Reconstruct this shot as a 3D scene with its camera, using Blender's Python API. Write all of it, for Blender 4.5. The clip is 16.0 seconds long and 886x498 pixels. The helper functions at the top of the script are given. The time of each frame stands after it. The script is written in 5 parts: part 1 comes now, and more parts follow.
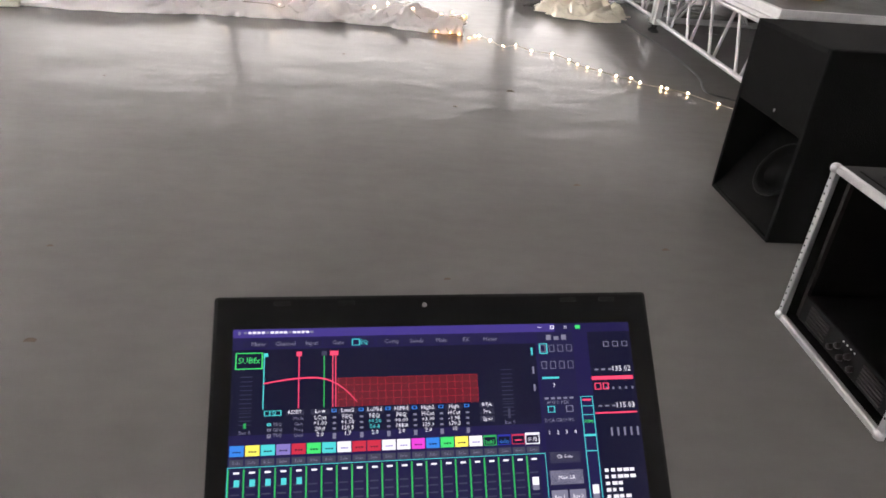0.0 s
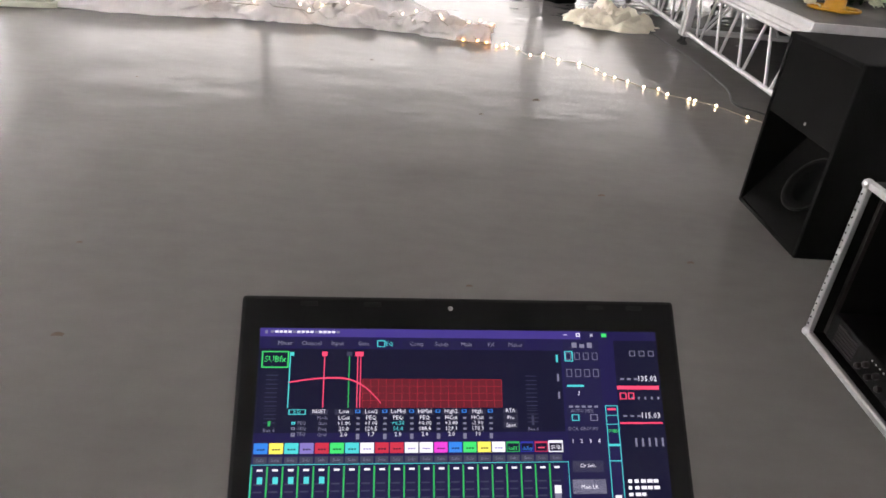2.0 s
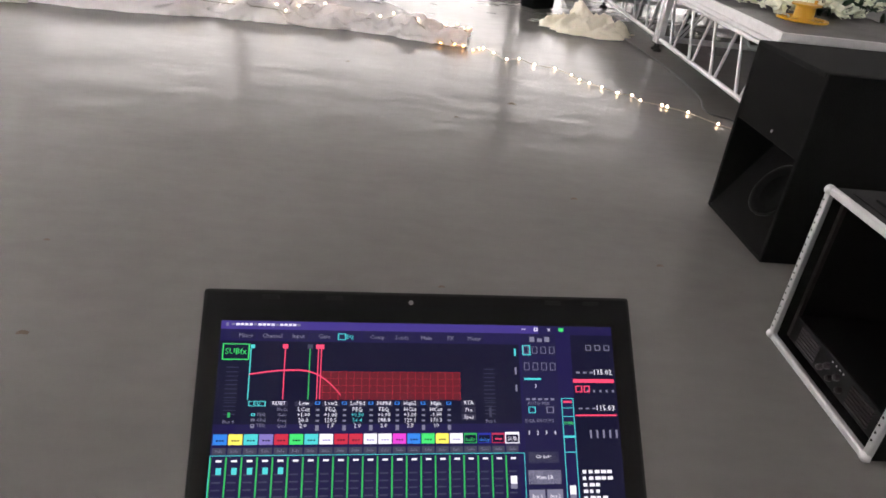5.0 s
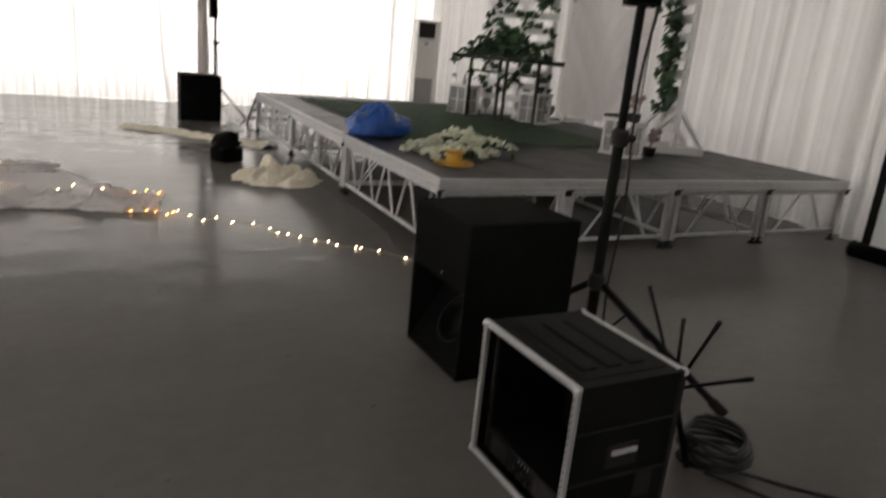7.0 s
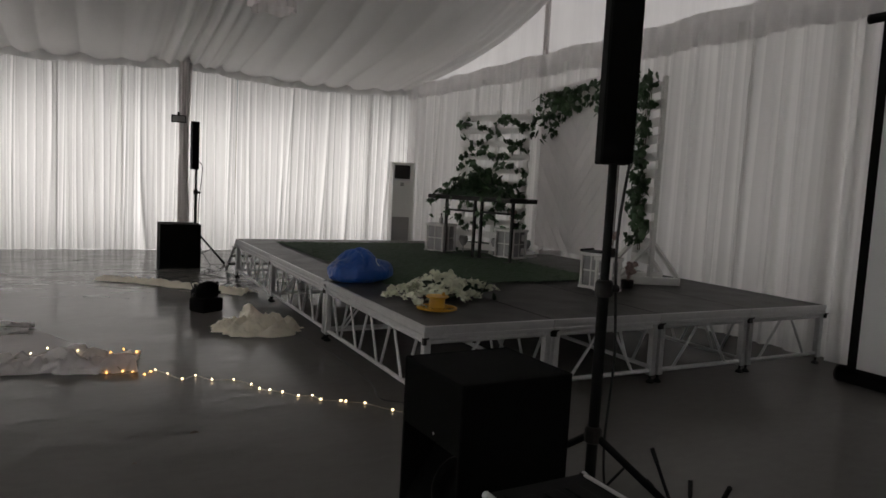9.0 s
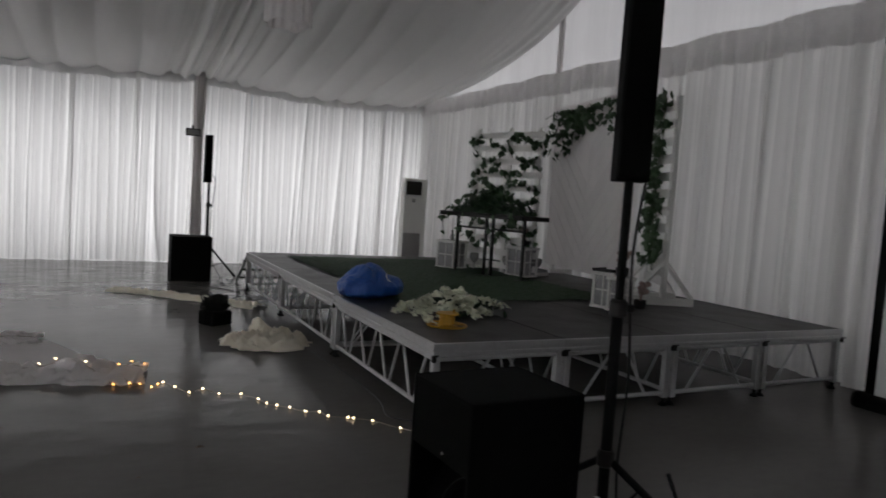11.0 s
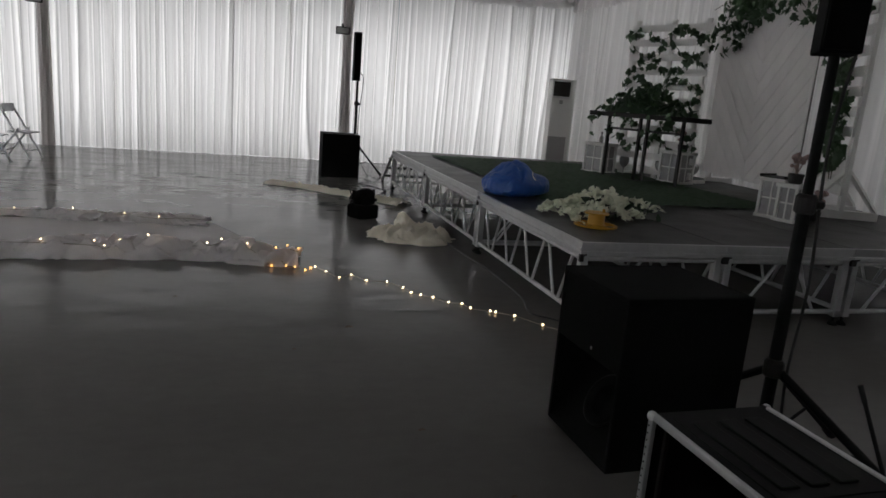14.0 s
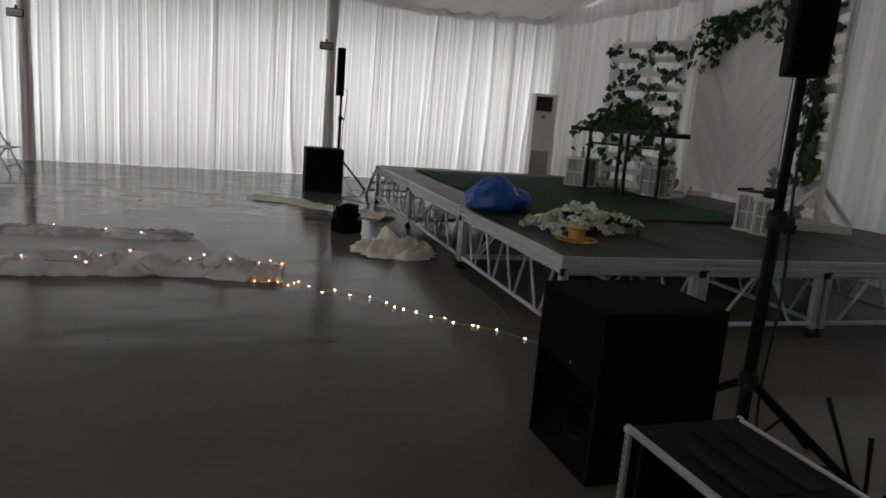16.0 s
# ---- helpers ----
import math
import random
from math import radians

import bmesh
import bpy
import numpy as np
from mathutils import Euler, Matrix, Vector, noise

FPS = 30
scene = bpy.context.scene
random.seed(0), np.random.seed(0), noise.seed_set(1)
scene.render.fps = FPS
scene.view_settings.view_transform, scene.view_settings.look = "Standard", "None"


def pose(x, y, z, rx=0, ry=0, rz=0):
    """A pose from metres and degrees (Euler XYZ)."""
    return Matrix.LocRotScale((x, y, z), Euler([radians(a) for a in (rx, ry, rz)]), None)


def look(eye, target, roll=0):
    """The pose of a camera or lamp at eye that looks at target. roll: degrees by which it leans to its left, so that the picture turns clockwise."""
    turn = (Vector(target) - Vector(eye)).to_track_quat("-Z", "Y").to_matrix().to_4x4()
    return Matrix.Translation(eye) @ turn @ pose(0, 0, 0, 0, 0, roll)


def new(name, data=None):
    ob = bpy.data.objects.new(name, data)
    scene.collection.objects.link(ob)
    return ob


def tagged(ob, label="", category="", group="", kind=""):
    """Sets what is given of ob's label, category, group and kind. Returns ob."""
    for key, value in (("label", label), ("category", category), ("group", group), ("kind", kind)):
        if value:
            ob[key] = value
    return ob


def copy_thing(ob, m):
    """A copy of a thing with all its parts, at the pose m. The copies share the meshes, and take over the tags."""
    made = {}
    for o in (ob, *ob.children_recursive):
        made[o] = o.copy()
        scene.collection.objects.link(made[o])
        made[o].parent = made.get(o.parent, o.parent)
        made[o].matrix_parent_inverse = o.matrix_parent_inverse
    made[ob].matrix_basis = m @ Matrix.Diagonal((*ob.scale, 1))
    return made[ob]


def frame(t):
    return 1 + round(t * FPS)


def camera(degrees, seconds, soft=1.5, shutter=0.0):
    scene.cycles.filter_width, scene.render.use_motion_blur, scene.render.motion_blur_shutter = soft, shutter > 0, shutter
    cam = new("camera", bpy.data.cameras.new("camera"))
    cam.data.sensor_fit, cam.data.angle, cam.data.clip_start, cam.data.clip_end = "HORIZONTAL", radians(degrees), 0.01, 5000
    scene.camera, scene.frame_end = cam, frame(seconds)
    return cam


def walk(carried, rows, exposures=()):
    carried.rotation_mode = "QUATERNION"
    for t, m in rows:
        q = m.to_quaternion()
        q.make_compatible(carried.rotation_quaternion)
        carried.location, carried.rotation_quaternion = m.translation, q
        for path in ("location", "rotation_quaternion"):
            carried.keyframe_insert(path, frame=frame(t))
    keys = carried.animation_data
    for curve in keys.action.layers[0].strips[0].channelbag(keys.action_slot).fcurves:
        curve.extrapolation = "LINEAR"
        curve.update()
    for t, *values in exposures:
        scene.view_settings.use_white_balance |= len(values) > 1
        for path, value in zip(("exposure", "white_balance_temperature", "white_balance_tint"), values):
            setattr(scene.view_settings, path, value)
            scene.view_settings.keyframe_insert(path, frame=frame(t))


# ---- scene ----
cam = camera(66.1, 16.0, soft=1.6, shutter=0.4)
PATH = [
    (0, (-0.047, 0.915, 1.315), (0.055, 2.65, 0.326), 4.5),
    (0.5, (-0.055, 0.911, 1.315), (0.013, 2.65, 0.329), 4.6),
    (1, (-0.055, 0.91, 1.315), (-0.013, 2.656, 0.342), 4.5),
    (1.5, (-0.053, 0.91, 1.317), (-0.001, 2.661, 0.352), 5.0),
    (2, (-0.053, 0.913, 1.312), (-0.014, 2.659, 0.337), 5.0),
    (2.5, (-0.054, 0.911, 1.312), (-0.005, 2.66, 0.342), 5.5),
    (3, (-0.06, 0.908, 1.311), (-0.001, 2.663, 0.354), 6.5),
    (3.2, (-0.054, 0.926, 1.303), (-0.006, 2.67, 0.325), 6.2),
    (5.5, (-0.037, 0.87, 1.314), (0.098, 2.62, 0.356), 5.9),
    (6, (-0.06, 0.812, 1.323), (0.122, 2.554, 0.357), 4.1),
    (6.3, (-0.067, 0.769, 1.364), (0.248, 2.499, 0.411), 3.4),
    (6.5, (-0.06, 0.739, 1.419), (0.463, 2.467, 0.56), 4.5),
    (6.8, (-0.044, 0.716, 1.511), (0.689, 2.453, 0.843), 4.7),
    (7, (-0.041, 0.715, 1.57), (0.829, 2.43, 1.018), 5.5),
    (7.5, (-0.029, 0.735, 1.66), (0.927, 2.457, 1.313), 3.9),
    (8, (-0.056, 0.747, 1.709), (0.917, 2.48, 1.486), 3.6),
    (8.5, (-0.068, 0.761, 1.711), (0.868, 2.519, 1.52), 2.8),
    (10.8, (-0.033, 0.864, 1.686), (0.91, 2.621, 1.536), 3.9),
    (11, (-0.049, 0.831, 1.698), (0.855, 2.61, 1.565), 3.9),
    (11.5, (-0.1, 0.831, 1.681), (0.62, 2.691, 1.533), 3.3),
    (12, (-0.108, 0.841, 1.634), (0.568, 2.707, 1.385), 3.4),
    (12.5, (-0.081, 0.855, 1.621), (0.583, 2.715, 1.303), 5.0),
    (13, (-0.063, 0.962, 1.567), (0.463, 2.847, 1.153), 4.5),
    (13.5, (-0.052, 1.006, 1.556), (0.471, 2.887, 1.123), 4.5),
    (14, (-0.048, 0.986, 1.557), (0.486, 2.866, 1.132), 4.7),
    (14.5, (-0.033, 0.983, 1.56), (0.512, 2.86, 1.136), 4.3),
    (15, (-0.048, 0.981, 1.561), (0.522, 2.852, 1.142), 4.1),
    (15.5, (-0.021, 1.081, 1.556), (0.568, 2.949, 1.154), 3.8),
    (16, (-0.043, 0.943, 1.582), (0.533, 2.82, 1.198), 4.7),
]
EXPO = [(0.0, 0.93, 6650, 16), (3.0, 0.93, 6650, 16), (5.5, 0.93, 6650, 16), (6.0, 0.97, 6650, 16), (6.5, 0.85, 6800, 14), (7.0, -0.28, 6900, 13), (7.5, -1.0, 6900, 12), (8.0, -1.34, 6900, 12), (8.5, -1.42, 6800, 12), (11.0, -1.50, 6250, 12), (12.0, -1.50, 6250, 12), (14.0, -1.45, 6250, 11), (16.0, -1.45, 6250, 11)]
walk(cam, [(t, look(eye, target, roll)) for t, eye, target, roll in PATH], EXPO)

# ---- world and lights ----
world = bpy.data.worlds.new("world")
scene.world = world
world.use_nodes = True
_wn = world.node_tree.nodes
_sky = _wn.new("ShaderNodeTexSky")
_sky.sky_type, _sky.sun_disc = "NISHITA", False
_sky.sun_elevation, _sky.sun_rotation = radians(50), radians(20)
_wn["Background"].inputs[1].default_value = 0.05
world.node_tree.links.new(_sky.outputs[0], _wn["Background"].inputs[0])

from mathutils.bvhtree import BVHTree
FAR, EAST, WEST, SOUTH = 17.0, 7.38, -10.2, -3.0
DECK = 0.65
POSTS = (WEST, -4.2, 1.86, EAST)


def area_lamp(name, m, sx, sy, watts, colour=(1, 1, 1)):
    data = bpy.data.lights.new(name, "AREA")
    data.shape, data.size, data.size_y, data.energy, data.color = "RECTANGLE", sx, sy, watts, colour
    ob = new(name, data)
    ob.matrix_world = m
    return ob


# daylight that stands behind the glazed long side of the tent
area_lamp("daylight_long_side", look((-0.6, FAR + 1.0, 1.7), (-0.6, 0, 1.7)), 16.6, 3.4, 1020, (1.0, 0.985, 0.96))
# weaker daylight on the sheeted gable side and on the long side opposite
area_lamp("daylight_gable_side", look((EAST + 1.0, 9.8, 3.2), (0, 9.8, 3.2)), 13.6, 6.0, 1180, (1.0, 0.98, 0.96))
area_lamp("daylight_opposite_side", look(((WEST + EAST) / 2, SOUTH - 1.0, 2.0), ((WEST + EAST) / 2, 5, 2.0)), 17.4, 4.0, 700, (1.0, 0.985, 0.96))
area_lamp("daylight_end_side", look((WEST - 1.0, 7.0, 2.2), (0, 7.0, 2.2)), 19.0, 4.4, 4500, (1.0, 0.985, 0.96))


# ---- materials ----
def mat(name, colour, rough=0.5, metal=0.0, var=0.12, scale=6.0, bump=0.0, bscale=60.0, trans=0.0, emit=0.0, spec=0.5, stretch=(1, 1, 1), rvar=0.0, per=0.0, fine=40.0, detail=4.0, fineamt=0.4):
    m = bpy.data.materials.new(name)
    m.use_nodes = True
    nt = m.node_tree
    N, L = nt.nodes, nt.links
    b = N["Principled BSDF"]
    b.inputs["Roughness"].default_value = rough
    b.inputs["Metallic"].default_value = metal
    b.inputs["Specular IOR Level"].default_value = spec
    co = N.new("ShaderNodeTexCoord")
    mp = N.new("ShaderNodeMapping")
    mp.inputs["Scale"].default_value = stretch
    L.new(co.outputs["Object"], mp.inputs[0])
    n1 = N.new("ShaderNodeTexNoise")
    n1.inputs["Scale"].default_value, n1.inputs["Detail"].default_value = scale, detail
    n2 = N.new("ShaderNodeTexNoise")
    n2.inputs["Scale"].default_value, n2.inputs["Detail"].default_value = fine, 3
    for n in (n1, n2):
        L.new(mp.outputs[0], n.inputs["Vector"])
    add = N.new("ShaderNodeMath")
    add.operation = "MULTIPLY_ADD"
    L.new(n2.outputs["Fac"], add.inputs[0])
    add.inputs[1].default_value = fineamt
    L.new(n1.outputs["Fac"], add.inputs[2])
    fac = add.outputs[0]
    if per:
        oi = N.new("ShaderNodeObjectInfo")
        a2 = N.new("ShaderNodeMath")
        a2.operation = "MULTIPLY_ADD"
        L.new(oi.outputs["Random"], a2.inputs[0])
        a2.inputs[1].default_value = per
        L.new(fac, a2.inputs[2])
        fac = a2.outputs[0]
    rg = N.new("ShaderNodeMapRange")
    rg.inputs["From Min"].default_value, rg.inputs["From Max"].default_value = 0.25, 1.15 + per
    L.new(fac, rg.inputs["Value"])
    mx = N.new("ShaderNodeMix")
    mx.data_type = "RGBA"
    L.new(rg.outputs[0], mx.inputs["Factor"])
    mx.inputs["A"].default_value = (*[max(0.0, c * (1 - var)) for c in colour], 1)
    mx.inputs["B"].default_value = (*[min(1.0, c * (1 + var)) for c in colour], 1)
    L.new(mx.outputs["Result"], b.inputs["Base Color"])
    if rvar:
        r2 = N.new("ShaderNodeMapRange")
        L.new(n1.outputs["Fac"], r2.inputs["Value"])
        r2.inputs["From Min"].default_value, r2.inputs["From Max"].default_value = 0.05, 0.95
        r2.inputs["To Min"].default_value, r2.inputs["To Max"].default_value = rough - rvar, rough + rvar
        L.new(r2.outputs[0], b.inputs["Roughness"])
    if bump:
        bp = N.new("ShaderNodeBump")
        bp.inputs["Strength"].default_value, bp.inputs["Distance"].default_value = bump, 0.01
        nb = N.new("ShaderNodeTexNoise")
        nb.inputs["Scale"].default_value, nb.inputs["Detail"].default_value = bscale, min(detail, 4)
        L.new(mp.outputs[0], nb.inputs["Vector"])
        L.new(nb.outputs["Fac"], bp.inputs["Height"])
        L.new(bp.outputs[0], b.inputs["Normal"])
    if trans:
        tr = N.new("ShaderNodeBsdfTranslucent")
        L.new(mx.outputs["Result"], tr.inputs["Color"])
        ms = N.new("ShaderNodeMixShader")
        ms.inputs[0].default_value = trans
        L.new(b.outputs[0], ms.inputs[1])
        L.new(tr.outputs[0], ms.inputs[2])
        L.new(ms.outputs[0], N["Material Output"].inputs["Surface"])
    if emit:
        b.inputs["Emission Color"].default_value = (*colour, 1)
        b.inputs["Emission Strength"].default_value = emit
    return m


def voile(name, trans=0.5, lo=0.33, hi=0.97, wide=1.0):
    """Thin hanging cloth: shade of doubled folds and bright slits painted into translucent colour."""
    m = mat(name, (0.80, 0.79, 0.775), 0.9, var=0.05, scale=9, trans=trans, stretch=(1, 1, 0.02), fine=55)
    N, L = m.node_tree.nodes, m.node_tree.links
    tr = next(n for n in N if n.type == "BSDF_TRANSLUCENT")
    co = next(n for n in N if n.type == "TEX_COORD")
    oi = N.new("ShaderNodeObjectInfo")
    seed = N.new("ShaderNodeMath")
    seed.operation = "MULTIPLY"
    L.new(oi.outputs["Random"], seed.inputs[0])
    seed.inputs[1].default_value = 37.0
    xyz = N.new("ShaderNodeSeparateXYZ")
    L.new(co.outputs["Object"], xyz.inputs[0])

    def streak(sc, zs, det=0.0):
        mp = N.new("ShaderNodeMapping")
        mp.inputs["Scale"].default_value = (1, 0.1, zs)
        L.new(co.outputs["Object"], mp.inputs[0])
        nz = N.new("ShaderNodeTexNoise")
        nz.noise_dimensions = "4D"
        nz.inputs["Scale"].default_value, nz.inputs["Detail"].default_value = sc, det
        L.new(mp.outputs[0], nz.inputs["Vector"])
        L.new(seed.outputs[0], nz.inputs["W"])
        return nz.outputs["Fac"]

    def calc(op, p, q, r=None):
        n = N.new("ShaderNodeMath")
        n.operation = op
        for i, v in enumerate((p, q, r)):
            if v is None:
                continue
            if isinstance(v, (int, float)):
                n.inputs[i].default_value = v
            else:
                L.new(v, n.inputs[i])
        return n.outputs[0]

    def ramp(fac, stops):
        rp = N.new("ShaderNodeValToRGB")
        e = rp.color_ramp.elements
        for k, (p, c) in enumerate(stops):
            el = e[0] if k == 0 else (e[1] if k == 1 else e.new(p))
            el.position, el.color = p, (c, c, c, 1)
        L.new(fac, rp.inputs[0])
        return rp.outputs[0]
    # two sets of painted pleat shade, uneven in width; the shallow one fades in and out
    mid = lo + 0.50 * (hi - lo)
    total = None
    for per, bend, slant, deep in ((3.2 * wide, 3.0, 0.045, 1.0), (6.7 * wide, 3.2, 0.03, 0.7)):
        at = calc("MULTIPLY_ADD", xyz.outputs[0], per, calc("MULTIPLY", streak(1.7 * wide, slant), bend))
        # one pleat: dark fold line, mid tone, then a painted bright slit
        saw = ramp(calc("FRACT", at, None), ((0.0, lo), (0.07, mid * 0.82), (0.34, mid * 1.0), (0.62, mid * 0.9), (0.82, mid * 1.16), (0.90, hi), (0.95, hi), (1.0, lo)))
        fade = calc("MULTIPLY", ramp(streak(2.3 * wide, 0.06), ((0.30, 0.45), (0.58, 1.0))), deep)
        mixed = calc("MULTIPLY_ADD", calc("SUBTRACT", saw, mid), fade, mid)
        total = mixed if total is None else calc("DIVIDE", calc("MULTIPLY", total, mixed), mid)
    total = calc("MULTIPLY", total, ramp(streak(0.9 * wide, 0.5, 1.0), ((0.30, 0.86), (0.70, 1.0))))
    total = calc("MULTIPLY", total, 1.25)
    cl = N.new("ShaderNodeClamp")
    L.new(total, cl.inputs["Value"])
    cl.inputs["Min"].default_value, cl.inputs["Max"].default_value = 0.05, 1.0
    tint = N.new("ShaderNodeMix")
    tint.data_type, tint.blend_type = "RGBA", "MULTIPLY"
    tint.inputs["Factor"].default_value = 1.0
    L.new(cl.outputs[0], tint.inputs["A"])
    tint.inputs["B"].default_value = (1.0, 0.985, 0.97, 1)
    L.new(tint.outputs["Result"], tr.inputs["Color"])
    return m


def floor_paint(name):
    """Worn floor paint: uneven trowelled surface, gloss that comes and goes in patches."""
    m = mat(name, (0.150, 0.144, 0.136), 0.2, var=0.18, scale=0.8, stretch=(0.7, 1.3, 1), fine=11, spec=0.085, fineamt=0.5)
    N, L = m.node_tree.nodes, m.node_tree.links
    b = N["Principled BSDF"]
    co = next(n for n in N if n.type == "TEX_COORD")

    def nz(sc, det, stretch):
        mp = N.new("ShaderNodeMapping")
        mp.inputs["Scale"].default_value = stretch
        L.new(co.outputs["Object"], mp.inputs[0])
        n = N.new("ShaderNodeTexNoise")
        n.inputs["Scale"].default_value, n.inputs["Detail"].default_value = sc, det
        L.new(mp.outputs[0], n.inputs["Vector"])
        return n.outputs["Fac"]
    rr = N.new("ShaderNodeMapRange")
    L.new(nz(1.9, 4, (0.8, 1.3, 1)), rr.inputs["Value"])
    rr.inputs["From Min"].default_value, rr.inputs["From Max"].default_value = 0.2, 0.8
    rr.inputs["To Min"].default_value, rr.inputs["To Max"].default_value = 0.085, 0.25
    L.new(rr.outputs[0], b.inputs["Roughness"])
    h = N.new("ShaderNodeMath")
    h.operation = "MULTIPLY_ADD"
    L.new(nz(5.0, 2, (0.7, 1.2, 1)), h.inputs[0])
    h.inputs[1].default_value = 0.06
    L.new(nz(1.9, 2, (0.8, 1.2, 1)), h.inputs[2])
    bp = N.new("ShaderNodeBump")
    bp.inputs["Strength"].default_value, bp.inputs["Distance"].default_value = 1.0, 0.0105
    L.new(h.outputs[0], bp.inputs["Height"])
    L.new(bp.outputs[0], b.inputs["Normal"])
    return m


